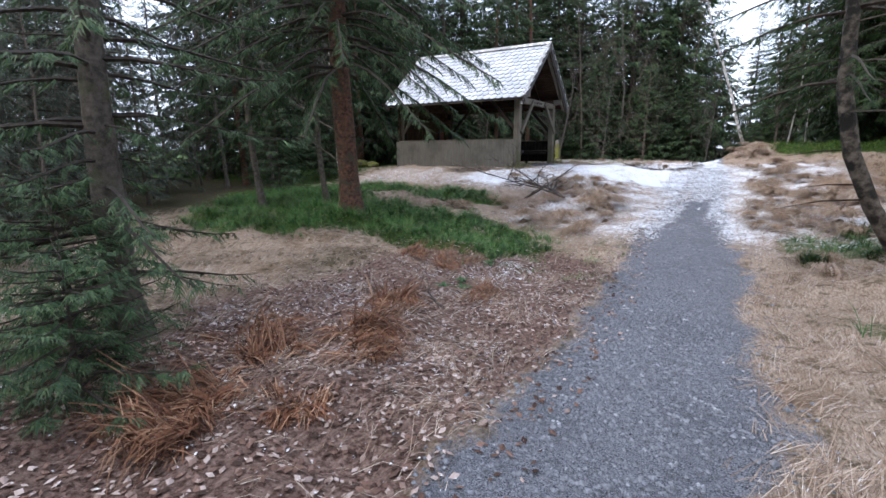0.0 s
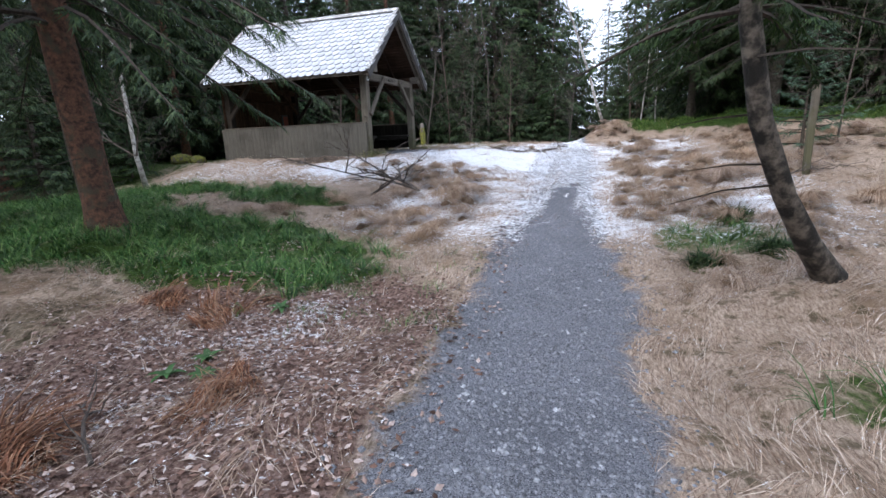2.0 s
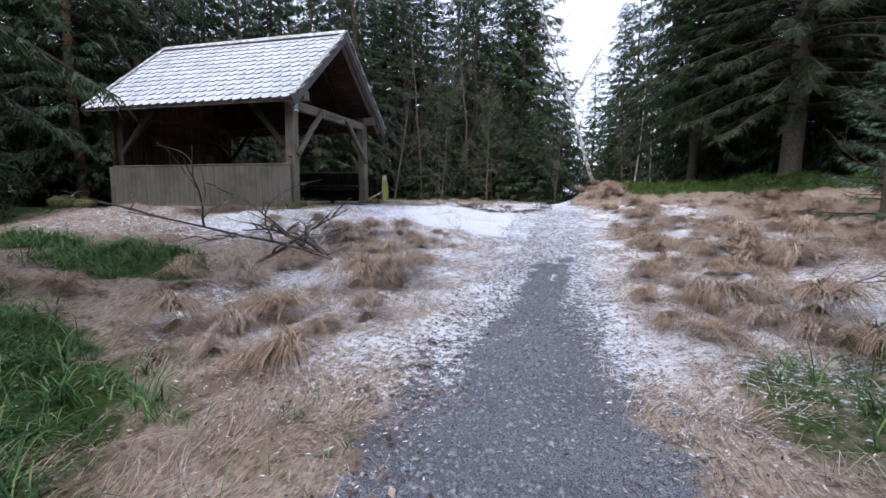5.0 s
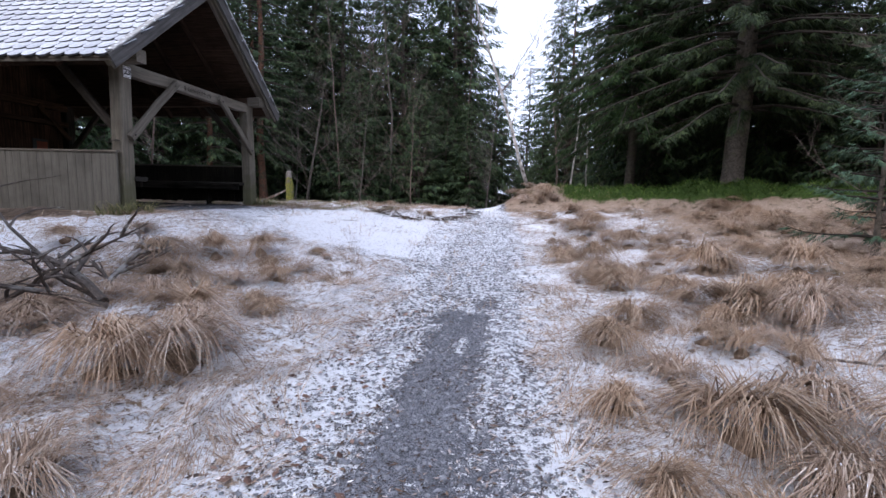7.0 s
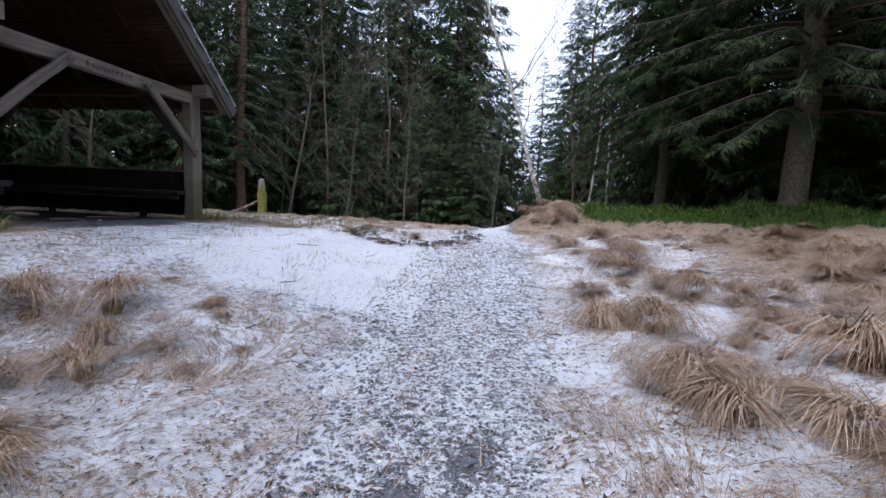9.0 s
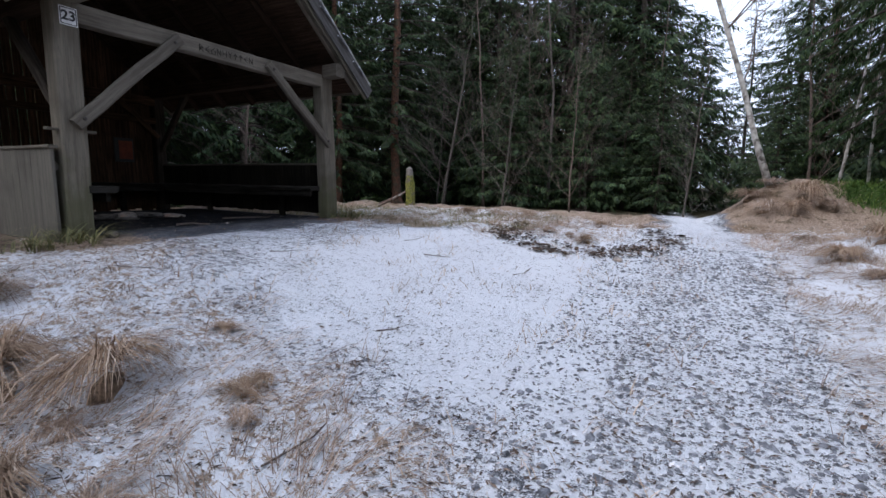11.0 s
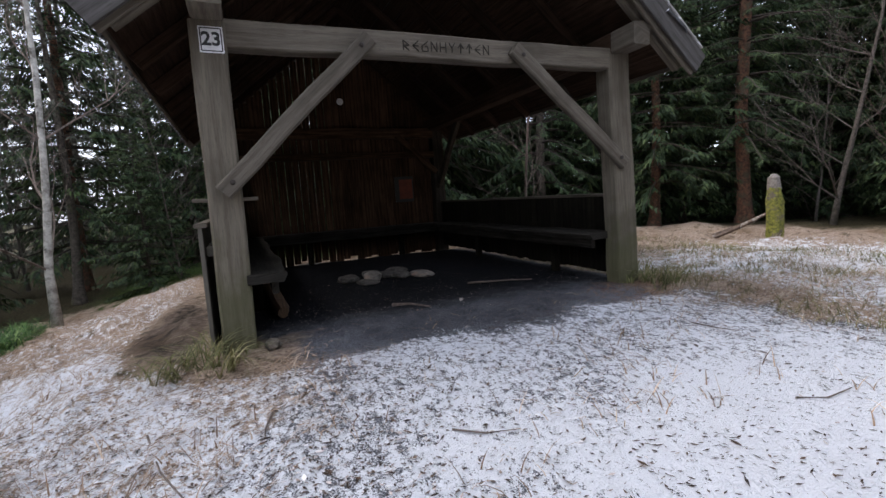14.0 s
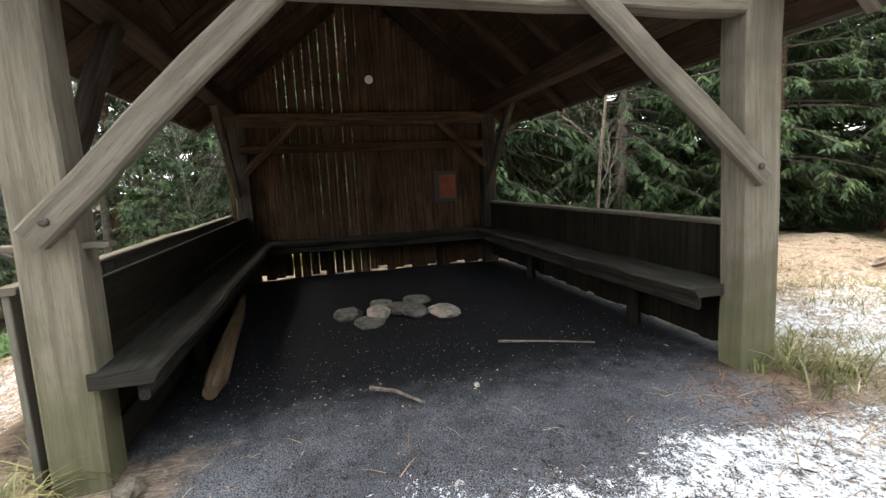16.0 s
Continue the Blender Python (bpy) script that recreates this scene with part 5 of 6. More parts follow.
for a, b in (((-1.42, 15.9), (-1.28, 16.12)), ((-0.98, 14.5), (-1.0, 15.1)), ((-4.1, 15.3), (-3.4, 15.55)), ((-3.95, 15.9), (-3.75, 15.85)), ((-2.2, 17.9), (-1.9, 18.0)), ((-3.4, 16.7), (-3.25, 17.0)), ((-1.1, 17.9), (-1.0, 18.2)), ((-3.8, 18.9), (-3.5, 19.0)), ((-2.8, 18.4), (-2.7, 18.7))):
    mx, my = (a[0] + b[0]) / 2 + 0.03, (a[1] + b[1]) / 2 - 0.02
    stick("twig", tuple((x, y, rough_lie(x, y) + 0.01) for x, y in (a, (mx, my), b)), 0.006, MAT_TWIG, "dark twig lying on thin snow", "twig", "twigs on the snow")
for x, y, s in ((-12.81, 16.16, 0.42), (-12.21, 16.31, 0.32), (-0.2, 19.0, 0.06), (3.5, 8.9, 0.16), (-5.0, 15.98, 0.08), (-5.51, 17.79, 0.025)):
    g = Geo()
    g.lump((x, y, lie(x, y) + s * 0.3), (s, s * 0.8, s * 0.6), int(s * 100), 2, 0.12, 0.2)
    solo("stone", g, MAT_MOSSY if s > 0.3 else MAT_BARK_LICHEN if s > 0.07 else MAT_STONE, (x, y, lie(x, y)), "mossy stone at the edge of the wood" if s > 0.1 else "small stone beside the snow", "stone")


# ---- grass, leaves, gravel ----
def tussock(seed, blades, radius, height, material, label, droop=1.5, width=0.006, name="tussock", rise=1.0):
    """A clump of long dry blades, combed over to one side in locks of unequal length."""
    rnd = random.Random(seed)
    g = Geo()
    th = thing(name, (0, 0, 0), label, "grass")
    comb = rnd.random() * 6.28
    if rise > 1:
        core = Geo()
        core.lump((0, 0, -0.02), (radius * 0.27, radius * 0.24, height * 0.32), seed, 1, 0.3)
        part("root_mound", core, MAT_ROOTS, th, smooth=True)
    else:
        for _ in range(9):
            stems = Geo()
            a = rnd.gauss(comb, 1.2)
            o = V((rnd.uniform(-0.15, 0.15), rnd.uniform(-0.15, 0.15), 0))
            e = o + V((math.cos(a) * 0.3, math.sin(a) * 0.3, rnd.uniform(0.1, 0.4)))
            stems.tube([o, o.lerp(e, 0.5) + V((0, 0, 0.06)), e], [0.006, 0.005, 0.003], 4)
            part("stalk", stems, MAT_BRACKEN_STALK, th)
    locks = [(rnd.gauss(comb, 1.3), rnd.uniform(0.7, 1.35), rnd.uniform(0.1, 0.8), rnd.uniform(-1, 1), rnd.uniform(-1, 1)) for _ in range(max(8, blades // 18))]
    for _ in range(blades):
        b, long_, up, ox, oy = rnd.choice(locks)
        b += rnd.gauss(0, 0.2)
        r = radius * 0.34
        px, py = (ox * 0.75 + rnd.gauss(0, 0.2)) * r, (oy * 0.75 + rnd.gauss(0, 0.2)) * r
        k = rnd.uniform(0.6, 1.0)
        if rise > 1:
            # the blades spring from a domed crown and hang over it to the ground
            top = max(0.0, height * (0.62 - 1.6 * (px * px + py * py) / (radius * radius)))
            d = (math.cos(b) * k, math.sin(b) * k, (up * 0.8 + rnd.uniform(-0.1, 0.25)))
            g.blade((px, py, top), d, height * 1.45 * long_ * rnd.uniform(0.75, 1.2), width * rnd.uniform(0.6, 1.4), droop * rnd.uniform(0.8, 1.25), 3)
        else:
            d = (math.cos(b) * k, math.sin(b) * k, (up + rnd.uniform(-0.12, 0.2)) * rise)
            g.blade((px, py, 0.03 * rnd.random()), d, height * long_ * rnd.uniform(0.75, 1.25), width * rnd.uniform(0.6, 1.4), droop * rnd.uniform(0.7, 1.3), 3)
    tagged(part("tuft", g, material, th), kind="stuff")
    return th


TUFT = [tussock(100 + i, n, 0.42, h, m, "drooping straw-coloured grass tussock dusted with frost", 2.5, 0.0052, "tussock", 1.2) for i, (h, m, n) in enumerate(((0.30, MAT_STRAW, 520), (0.25, MAT_STRAW_FROST, 380), (0.32, MAT_STRAW, 480), (0.22, MAT_STRAW_FROST, 340), (0.27, MAT_STRAW, 420), (0.20, MAT_STRAW_FROST, 300)))]
SPOTS = [(-4.25, 11.5, 0.9), (-2.9, 11.1, 1.0), (-1.8, 10.25, 1.15), (-1.95, 9.65, 1.1), (-2.6, 9.7, 1.1), (-2.25, 9.15, 0.9), (-1.2, 9.4, 0.9), (-0.95, 10.3, 1.05), (-1.55, 11.4, 1.2), (-1.45, 12.1, 1.0), (-1.35, 12.9, 0.8), (-2.9, 13.6, 1.1), (-1.3, 10.0, 0.6), (-1.8, 9.25, 0.6), (-2.6, 14.2, 0.9), (-1.85, 13.35, 1.0), (-1.4, 13.5, 0.8), (-2.3, 12.75, 1.15), (-1.6, 12.35, 1.1), (-1.15, 11.6, 1.15), (-1.1, 12.75, 0.6), (-0.92, 13.75, 0.5), (-2.15, 14.5, 1.05), (-1.95, 14.2, 0.5), (-1.65, 13.9, 0.6), (-1.3, 14.0, 0.5), (-3.15, 13.8, 1.1), (-2.3, 13.3, 0.9), (-3.4, 10.6, 1.0), (-2.2, 10.4, 1.0), (-2.9, 12.1, 1.1), (-3.6, 11.9, 0.9),
         (3.2, 16.9, 1.0), (2.35, 14.5, 1.0), (3.55, 14.9, 1.2), (1.9, 12.45, 0.8), (1.75, 11.4, 0.7), (2.15, 11.75, 0.8), (2.35, 11.3, 1.1), (2.8, 11.5, 1.1), (2.1, 10.5, 0.8), (2.65, 10.95, 1.0), (3.1, 11.1, 1.2), (3.65, 12.95, 1.1), (4.5, 14.6, 1.1), (3.0, 10.6, 1.0), (2.3, 13.85, 1.1), (3.9, 16.6, 1.1), (3.15, 13.15, 1.2), (3.75, 13.1, 1.2), (1.9, 12.35, 0.9), (2.6, 10.9, 1.0), (1.8, 10.85, 0.7), (2.9, 17.2, 0.9), (2.4, 15.5, 0.9), (4.35, 14.2, 1.1), (3.6, 13.5, 1.1), (2.85, 19.3, 1.2), (2.6, 17.75, 1.2), (1.95, 16.85, 0.9), (1.9, 15.75, 1.2), (2.5, 18.6, 1.1),
         (-1.49, 14.82, 0.35), (-1.28, 14.65, 0.4), (-1.48, 14.96, 0.35), (-0.87, 14.27, 0.4), (-2.2, 15.25, 0.35), (-3.96, 14.6, 0.8), (-4.5, 14.0, 0.7)]
rnd = random.Random(9)
for _ in range(230):
    x, y = rnd.choice((rnd.uniform(-5.6, -0.9), rnd.uniform(2.0, 7.4), rnd.uniform(2.0, 5.2))), rnd.uniform(7.6, 21.5)
    z = zones(x, y)
    if z[0] > 0.25 or z[2] > 0.5 or z[4] > 0.1 or (x < 0 and (y < 8.0 or y > 14.4)) or z[3] > 0.5:
        continue
    SPOTS.append((x, y, rnd.choice((0.35, 0.45, 0.55, 0.7, 0.85, 1.0)) * rnd.uniform(0.85, 1.1)))
for _ in range(60):
    x, y = rnd.uniform(4.4, 9.0), rnd.uniform(12.5, 20.5)
    if zones(x, y)[2] < 0.4:
        SPOTS.append((x, y, rnd.uniform(0.6, 1.1)))
for x, y, s in ((1.7, 23.6, 1.2), (2.3, 23.9, 1.3), (1.9, 24.3, 1.2), (1.5, 24.1, 1.0), (2.7, 23.6, 1.1), (2.1, 23.3, 1.0), (-1.4, 20.9, 0.6), (-0.7, 20.8, 0.6), (-0.1, 21.0, 0.6), (-2.0, 21.1, 0.6), (-2.8, 21.7, 0.7), (-3.6, 22.2, 0.7), (-1.5, 19.75, 0.45), (-1.25, 19.85, 0.4), (-0.95, 19.8, 0.45), (-0.7, 19.75, 0.5)):
    SPOTS.append((x, y, s))
SPOTS = [(x, y, s * (1.15 if i < 64 else 1.0)) for i, (x, y, s) in enumerate(SPOTS)]
for i, (x, y, s) in enumerate(SPOTS):
    m = Matrix.Translation((x, y, rough_lie(x, y) - 0.015)) @ pose(0, 0, 0, 0, 0, i * 83.0) @ Matrix.Diagonal((s * (0.8 + 0.07 * (i % 7)), s, s * (0.7 + 0.09 * (i % 5)), 1))
    if i < 6:
        TUFT[i].matrix_basis = m
        tagged(TUFT[i], group="straw tussocks")
    else:
        c = copy_thing(TUFT[i % 6], Matrix.Identity(4))
        c.matrix_basis = m
        tagged(c, group="straw tussocks")

FERN = [tussock(200 + i, 260, 0.75, 0.34, MAT_BRACKEN, "collapsed clump of dead rust-brown bracken", 1.5, 0.013, "bracken", 0.95) for i in range(3)]
for i, (x, y, s) in enumerate(((-1.89, 3.95, 0.85), (-2.54, 6.35, 0.8), (-1.16, 4.6, 0.55), (-1.6, 3.05, 0.8), (-3.2, 6.2, 0.6), (-2.34, 2.5, 0.9), (-1.68, 3.7, 0.6), (-1.15, 2.6, 0.6), (-1.0, 1.75, 0.55), (-1.7, 1.6, 0.7), (-1.4, 1.2, 0.7), (-1.85, 1.3, 0.75), (-1.9, 2.25, 0.7), (-1.2, 4.9, 0.45), (-2.35, 6.0, 0.6))):
    m = Matrix.Translation((x, y, rough_lie(x, y) - 0.01)) @ pose(0, 0, 0, 0, 0, i * 97.0) @ Matrix.Diagonal((s * 1.3, s * 1.3, s * 1.35, 1))
    if i < 3:
        FERN[i].matrix_basis = m
        tagged(FERN[i], category="bracken", group="dead bracken")
    else:
        c = copy_thing(FERN[i % 3], Matrix.Identity(4))
        c.matrix_basis = m
        tagged(c, category="bracken", group="dead bracken")


def scatter(name, material, label, category, count, area, keep, make, seed):
    """Loose ground cover: uncounted small pieces in one object."""
    rnd = random.Random(seed)
    g = Geo()
    x0, x1, y0, y1 = area
    for _ in range(count):
        x, y = rnd.uniform(x0, x1), rnd.uniform(y0, y1)
        if rnd.random() < keep(x, y):
            make(g, x, y, rough_lie(x, y), rnd)
    return solo(name, g, material, (0, 0, 0), label, category, kind="stuff")


def lying_blade(g, x, y, z, rnd):
    """A hank of three blades, combed the way its neighbours lie."""
    lay = 0.9 + 3.0 * noise.noise(V((x * 1.5, y * 1.5, 6))) + rnd.gauss(0, 0.3)
    for _ in range(3):
        a = lay + rnd.gauss(0, 0.22)
        g.blade((x + rnd.uniform(-.03, .03), y + rnd.uniform(-.03, .03), z + 0.002), (math.cos(a), math.sin(a), rnd.uniform(0.1, 0.7)), rnd.uniform(0.12, 0.38), rnd.uniform(0.0028, 0.0052), rnd.uniform(0.6, 1.5), 2, (-math.sin(a), math.cos(a), rnd.uniform(-0.5, 0.5)))


def green_blade(g, x, y, z, rnd):
    """A tuft: some blades from one root, leaning together."""
    lean, tall = rnd.random() * 6.28, rnd.uniform(0.7, 1.25)
    for _ in range(9):
        a = rnd.gauss(lean, 1.0)
        g.blade((x + rnd.uniform(-.04, .04), y + rnd.uniform(-.04, .04), z - 0.01), (math.cos(a) * 0.75, math.sin(a) * 0.75, rnd.uniform(0.7, 1.5)), rnd.uniform(0.22, 0.5) * tall, rnd.uniform(0.007, 0.013), rnd.uniform(1.4, 2.6), 4)


def short_blade(g, x, y, z, rnd):
    a = rnd.random() * 6.28
    g.blade((x, y, z - 0.01), (math.cos(a) * 0.7, math.sin(a) * 0.7, rnd.uniform(0.5, 1.3)), rnd.uniform(0.06, 0.20), rnd.uniform(0.004, 0.009), rnd.uniform(0.6, 1.6), 3)


def bank_blade(g, x, y, z, rnd):
    a = rnd.random() * 6.28
    g.blade((x, y, z - 0.01), (math.cos(a) * 0.8, math.sin(a) * 0.8, rnd.uniform(0.4, 1.3)), rnd.uniform(0.10, 0.34), rnd.uniform(0.008, 0.02), rnd.uniform(0.8, 2.0), 3)


def fallen_leaf(g, x, y, z, rnd):
    a, s = rnd.random() * 6.28, rnd.uniform(0.014, 0.034)
    u, w = V((math.cos(a), math.sin(a), rnd.uniform(-0.3, 0.4))) * s, V((-math.sin(a), math.cos(a), rnd.uniform(-0.5, 0.5))) * s * 0.6
    p = V((x, y, z + 0.012))
    b = len(g.v)
    g.v.extend(tuple(q) for q in (p - u, p + w, p + u * 1.1, p - w, p + V((0, 0, s * 0.3))))
    for k in range(4):
        g.face((b + k, b + (k + 1) % 4, b + 4))


def big_leaf(g, x, y, z, rnd):
    for _ in range(2):
        fallen_leaf(g, x + rnd.uniform(-0.03, 0.03), y + rnd.uniform(-0.03, 0.03), z + rnd.uniform(0, 0.02), rnd)


def pebble(g, x, y, z, rnd):
    s = rnd.uniform(0.006, 0.017) * (1.8 if rnd.random() < 0.06 else 1)
    a = rnd.random() * 1.57
    b = len(g.v)
    for k in range(4):
        r = s * rnd.uniform(0.75, 1.3)
        g.v.append((x + math.cos(a + 1.5708 * k) * r, y + math.sin(a + 1.5708 * k) * r, z + s * 0.1))
    g.v.append((x + rnd.uniform(-.3, .3) * s, y + rnd.uniform(-.3, .3) * s, z + s * rnd.uniform(0.5, 0.95)))
    for k in range(4):
        g.face((b + k, b + (k + 1) % 4, b + 4))


def floor_chip(g, x, y, z, rnd):
    s = rnd.uniform(0.002, 0.006) * (2.0 if rnd.random() < 0.05 else 1)
    a = rnd.random() * 6.28
    b = len(g.v)
    for k in range(3):
        g.v.append((x + math.cos(a + 2.094 * k) * s * rnd.uniform(0.7, 1.5), y + math.sin(a + 2.094 * k) * s * rnd.uniform(0.7, 1.5), z + 0.001))
    g.v.append((x, y, z + s * 0.8))
    for k in range(3):
        g.face((b + k, b + (k + 1) % 3, b + 3))


scatter("straw_grass", MAT_STRAW_FROST, "flattened pale straw grass dusted with frost", "grass", 98000, (-10.5, 6.0, 1.0, 22), lambda x, y: (0.25 + 0.75 * ease(-0.25, 0.1, noise.noise(V((x * 1.1, y * 1.1, 14))))) * (lambda z: max(0, min(1, z[5] + 0.3) - z[0] * 1.15 - z[2] * 0.6 - z[4] * 2 - z[3] * 0.5 - 0.5 * max(0, z[1] - 0.6)))(zones(x, y)) * (1.0 if abs(x - 0.7) < 3.4 or (-9.5 < x < 0 and y < 9) else 0.45), lying_blade, 1)
scatter("green_grass", MAT_GRASS, "lush green woodland grass under the spruce", "grass", 16000, (-11, 4, 5, 14), lambda x, y: max(ease(-0.2, 0.25, inside_ellipse(x, y, *e) + 0.30 * noise.noise(V((x * 1.2, y * 1.2, 3))) + 0.25 * noise.noise(V((x * 3.1, y * 3.1, 13)))) for e in GREEN) * (1.0 if x < 1 else 0.16) * (0.35 + 0.65 * ease(-0.3, 0.15, noise.noise(V((x * 2.3, y * 2.3, 17))))), green_blade, 2)
scatter("bank_moss", MAT_MOSS, "tufted green moss on the bank", "moss", 46000, (2.5, 12, 18, 27), lambda x, y: ease(0.3, 0.8, math.exp(-(segment_gap(x, y, 3.6, 24.6, 10.0, 20.6) / 1.2) ** 2)), bank_blade, 3)
scatter("leaf_litter", MAT_LITTER, "fallen brown leaves with frost on the slope", "leaves", 30000, (-4.5, 0.5, 0.2, 13), lambda x, y: 0.9 * zones(x, y)[3] + 0.22 * ease(0.55, 0.1, x - curve_at(EDGE_L, y)) * ease(-0.3, 0.0, x - curve_at(EDGE_L, y)), fallen_leaf, 4)
scatter("gravel", MAT_GRAVEL, "loose grey gravel of the path", "gravel", 50000, (-0.4, 1.8, 1.0, 20), lambda x, y: (lambda z: z[0] * (1 - 0.8 * z[1]))(zones(x, y)), pebble, 5)
scatter("floor_grit", MAT_STONE, "scattered grit on the shelter floor", "gravel", 5200, (-7.6, -3.9, 15.9, 19.5), lambda x, y: 0.1 + 0.6 * ease(-7.6, -5.2, x), floor_chip, 6)
scatter("wet_leaves", MAT_DARKLEAF, "dark wet leaves along the mound", "leaves", 5200, (-2.4, 0.6, 18.4, 20.6), lambda x, y: ease(0.35, 0.05, abs(math.hypot((x + 0.9) / 1.15, (y - 20.3) / 1.1) - 1.0)) * (0.25 + 0.75 * ease(-0.1, 0.2, noise.noise(V((x * 4, y * 4, 19))))), big_leaf, 7)
def scrap(g, x, y, z, rnd):
    a, s = rnd.gauss(0.2, 0.9), rnd.uniform(0.005, 0.019) * (1.9 if rnd.random() < 0.04 else 1)
    u, w = V((math.cos(a), math.sin(a), rnd.uniform(-0.1, 0.3))) * s, V((-math.sin(a), math.cos(a), 0)) * s * rnd.uniform(0.15, 0.4)
    p = V((x, y, z + 0.006))
    b = len(g.v)
    g.v.extend(tuple(q) for q in (p - u, p + w, p + u, p - w))
    g.face((b, b + 1, b + 2, b + 3))


scatter("yard_bits", MAT_DARKLEAF, "needles, bark and leaf scraps on snow", "debris", 62000, (-4.9, 1.5, 10.5, 21.0), lambda x, y: 0.35 + 0.6 * ease(-0.2, 0.3, noise.noise(V((x * 1.4, y * 1.4, 21)))), scrap, 8)
scatter("verge_grass", MAT_STRAW, "short tufts of straw in the snow", "grass", 20000, (-9.5, 1, 12.4, 21.4), lambda x, y: 0.6 * ease(0.48, 0.62, noise.noise(V((x * 1.7, y * 1.7, 2))) * 0.5 + 0.5) * (1 - ease(0.05, 0.3, zones(x, y)[4])), short_blade, 9)


def flake(g, x, y, z, rnd):
    """A curled scrap of leaf or grass under a dusting of snow."""
    a, s = rnd.gauss(0.2, 1.1), rnd.uniform(0.006, 0.022) * (1.6 if rnd.random() < 0.08 else 1)
    u, w = V((math.cos(a), math.sin(a), rnd.uniform(-0.15, 0.25))) * s, V((-math.sin(a), math.cos(a), rnd.uniform(-0.3, 0.3))) * s * rnd.uniform(0.15, 0.4)
    p = V((x, y, z + 0.007))
    b = len(g.v)
    g.v.extend(tuple(q) for q in (p - u, p + w, p + u, p - w))
    g.face((b, b + 1, b + 2, b + 3))


def verge(x, y):
    z = zones(x, y)
    return ease(0.1, 0.45, z[1]) * (1 - 0.9 * ease(0.52, 0.7, z[1])) * (0.38 + 0.62 * ease(6, 9, y)) * (1 - z[4]) * (1 - 0.8 * z[2])


scatter("dusted_scraps", MAT_FLAKE, "snow-dusted leaf and grass scraps beside the path", "leaves", 80000, (-5.2, 5.0, 2, 21.5), verge, flake, 10)
scatter("dark_scraps", MAT_DARKLEAF, "dark leaf scraps between crumbs of snow", "leaves", 60000, (-5.0, 4.6, 6.5, 17), lambda x, y: 0.8 * verge(x, y), flake, 11)


def post_tuft(g, x, y, z, rnd):
    green_blade(g, x, y, z, rnd)


scatter("post_grass", MAT_SEDGE, "faded green grass tufts at the shelter posts", "grass", 700, (-5.75, -4.4, 15.1, 20.2), lambda x, y: ease(0.5, 0.12, min(math.hypot(x + 5.0, y - 15.5), math.hypot(x + 4.95, y - 19.8) * 1.1)) * (0 if abs(x + 5.2) < 0.14 and (abs(y - 15.75) < 0.16 or abs(y - 19.62) < 0.16) else 1), post_tuft, 12)
scatter("back_grass", MAT_SEDGE, "short faded grass with snow beside the shelter", "grass", 16000, (-8.0, -1.5, 19.7, 23), lambda x, y: 0.3 + 0.7 * ease(-0.1, 0.3, noise.noise(V((x * 1.6, y * 1.6, 31)))), short_blade, 13)
scatter("crest_straw", MAT_STRAW_FROST, "short frosted straw along the crest", "grass", 12000, (-8.0, 4.5, 19.7, 24.5), lambda x, y: (1 - zones(x, y)[0]) * (0.3 + 0.7 * ease(-0.1, 0.3, noise.noise(V((x * 1.2, y * 1.2, 35))))), short_blade, 14)


def reddish_needle(g, x, y, z, rnd):
    a = rnd.random() * 6.28
    g.blade((x, y, z + 0.004), (math.cos(a), math.sin(a), rnd.uniform(0.05, 0.35)), rnd.uniform(0.05, 0.22), rnd.uniform(0.003, 0.007), rnd.uniform(0.4, 1.0), 2, (-math.sin(a), math.cos(a), 0.1))


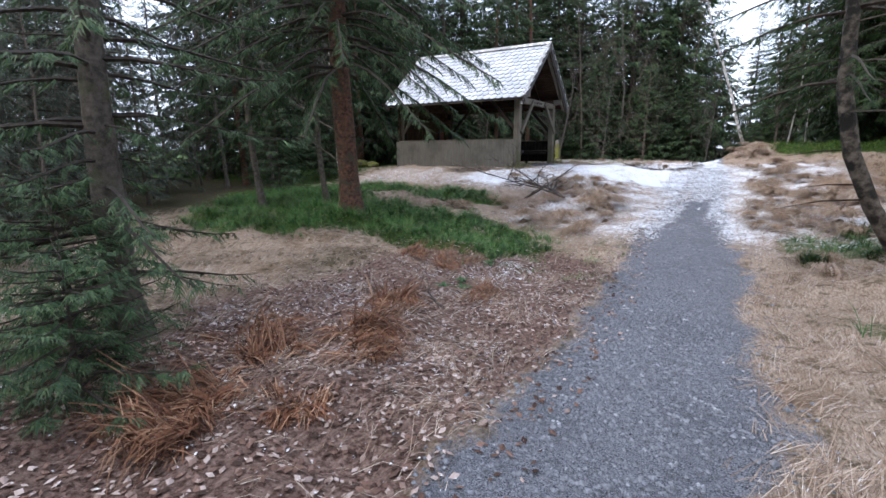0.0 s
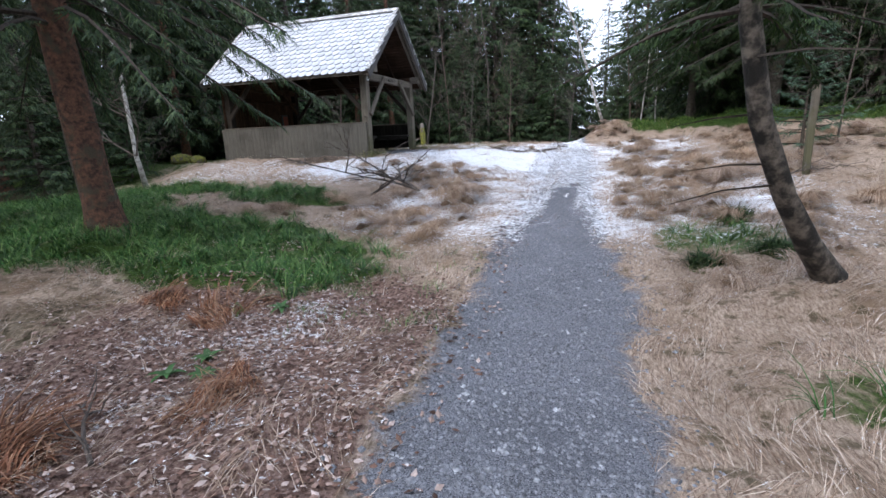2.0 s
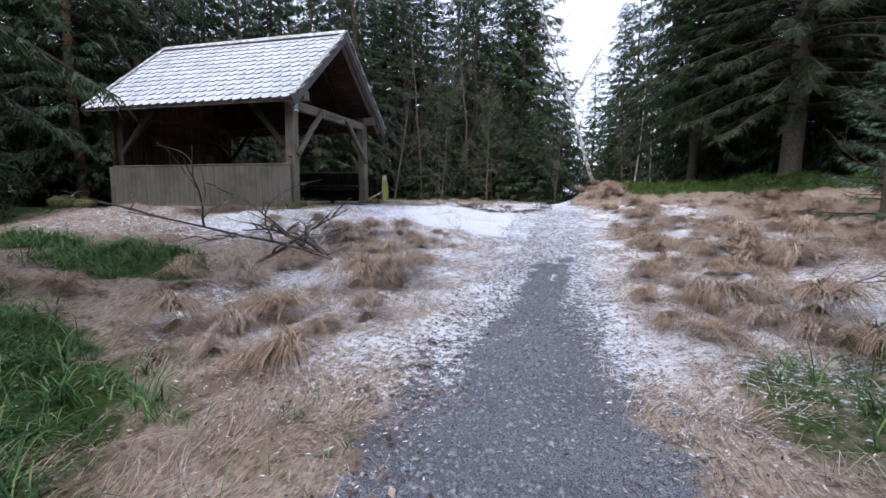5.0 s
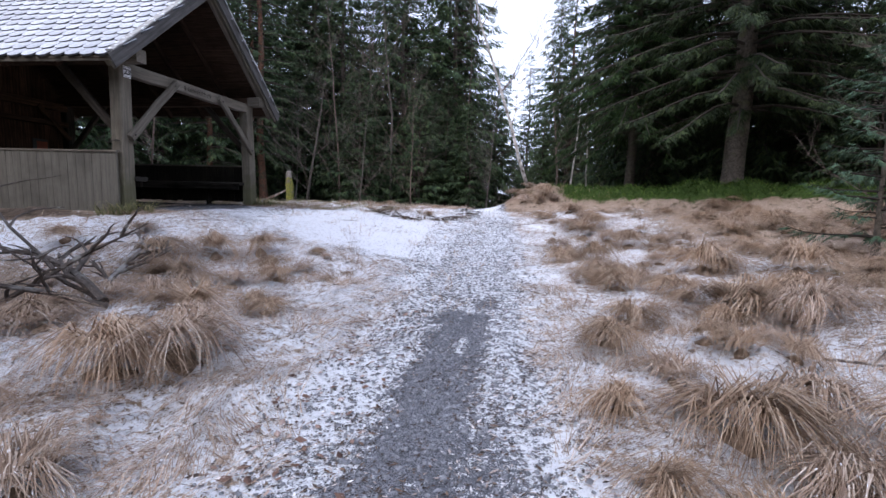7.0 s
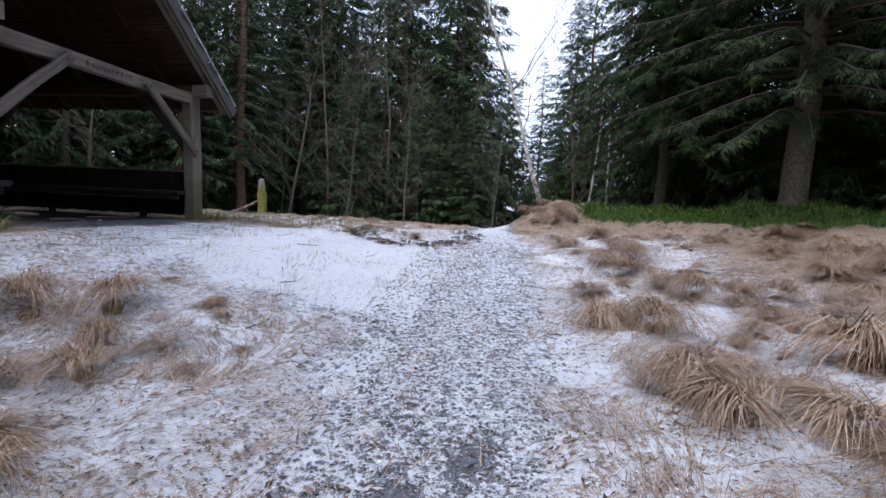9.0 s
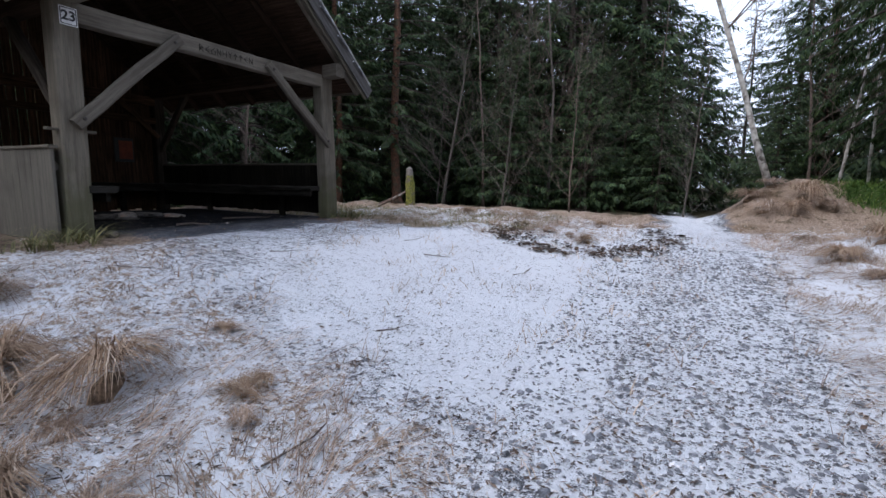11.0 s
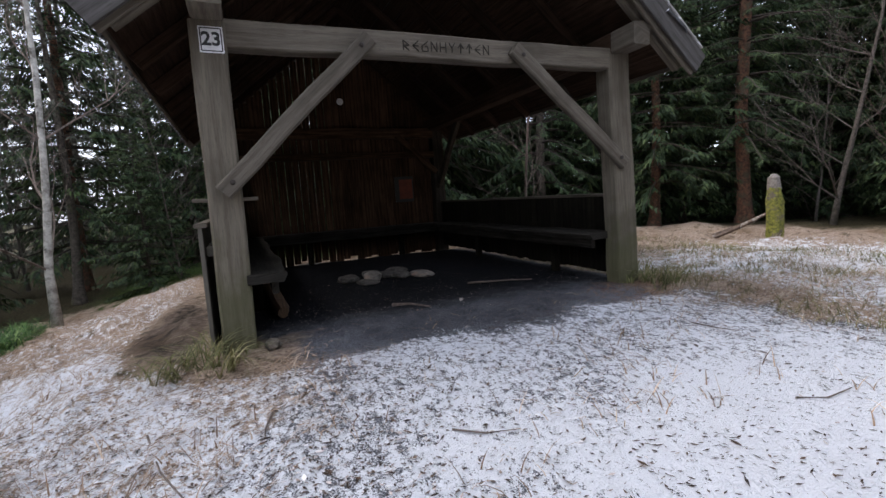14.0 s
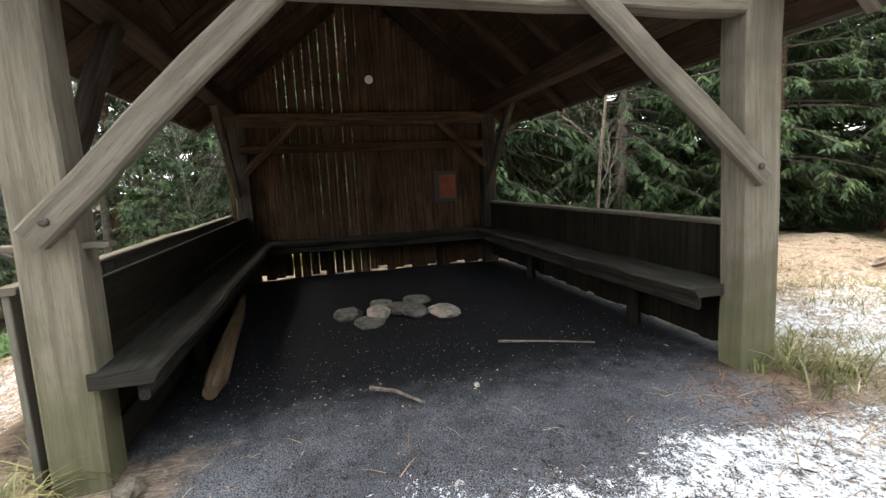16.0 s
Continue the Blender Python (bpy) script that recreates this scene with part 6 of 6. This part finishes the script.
scatter("post_litter", MAT_BRACKEN, "rust-brown twigs and needles at the post's foot", "debris", 900, (-5.2, -4.2, 18.6, 19.9), lambda x, y: ease(1.0, 0.3, math.hypot((x + 4.8) / 0.5, (y - 19.3) / 0.55)), reddish_needle, 15)
scatter("shelter_straw", MAT_STRAW, "trodden straw and leaf scraps before the shelter", "debris", 5200, (-5.2, -3.4, 15.3, 20.6), lambda x, y: 0.03 + 0.9 * ease(-5.0, -4.7, x) * max(ease(1.3, 0.5, math.hypot((x + 4.5) / 0.8, (y - 19.8) / 0.8)), ease(1.2, 0.4, math.hypot((x + 4.7) / 0.7, (y - 15.9) / 0.6))), reddish_needle, 16)
scatter("verge_herbs", MAT_GRASS, "small frosted green herbs beside the path", "grass", 2600, (-1.7, -0.1, 5.8, 9.0), lambda x, y: ease(0.05, 0.35, noise.noise(V((x * 2.6, y * 2.6, 51)))), short_blade, 17)


def herb(x, y, seed):
    """A low rosette of broad soft leaves."""
    rnd = random.Random(seed)
    z = rough_lie(x, y)
    th = thing("herb", (x, y, z), "low green rosette with broad soft leaves", "plant", "green rosettes")
    for k in range(7):
        a = 0.9 * k + rnd.uniform(-0.3, 0.3)
        g = Geo()
        g.blade((x, y, z + 0.01), (math.cos(a), math.sin(a), rnd.uniform(0.5, 1.1)), rnd.uniform(0.12, 0.2), rnd.uniform(0.05, 0.08), 1.6, 4)
        part("leaf", g, MAT_HERB, th)


for k, (x, y) in enumerate(((-1.75, 5.25), (-1.62, 5.05), (-1.9, 5.0), (-1.85, 6.35))):
    herb(x, y, 300 + k)


def moss_hummock(x, y, r, seed):
    z = rough_lie(x, y)
    th = thing("moss_hummock", (x, y, z), "dark green moss hummock between straw tussocks", "moss", "moss hummocks")
    g = Geo()
    g.lump((x, y, z), (r, r * 0.8, r * 0.55), seed, 2, 0.12)
    part("mound", g, MAT_MOSSMOUND, th, smooth=True)
    rnd, g = random.Random(seed), Geo()
    for _ in range(420):
        a, k = rnd.random() * 6.28, math.sqrt(rnd.random())
        px, py = x + math.cos(a) * k * r, y + math.sin(a) * k * r * 0.8
        bank_blade(g, px, py, z + r * 0.5 * math.sqrt(1 - k * k * 0.95), rnd)
    tagged(part("tuft", g, MAT_NEEDLE_DEEP, th), kind="stuff")


for k, (x, y, r) in enumerate(((3.25, 10.4, 0.24), (3.2, 8.6, 0.2), (2.35, 8.1, 0.16))):
    moss_hummock(x, y, r, 320 + k)
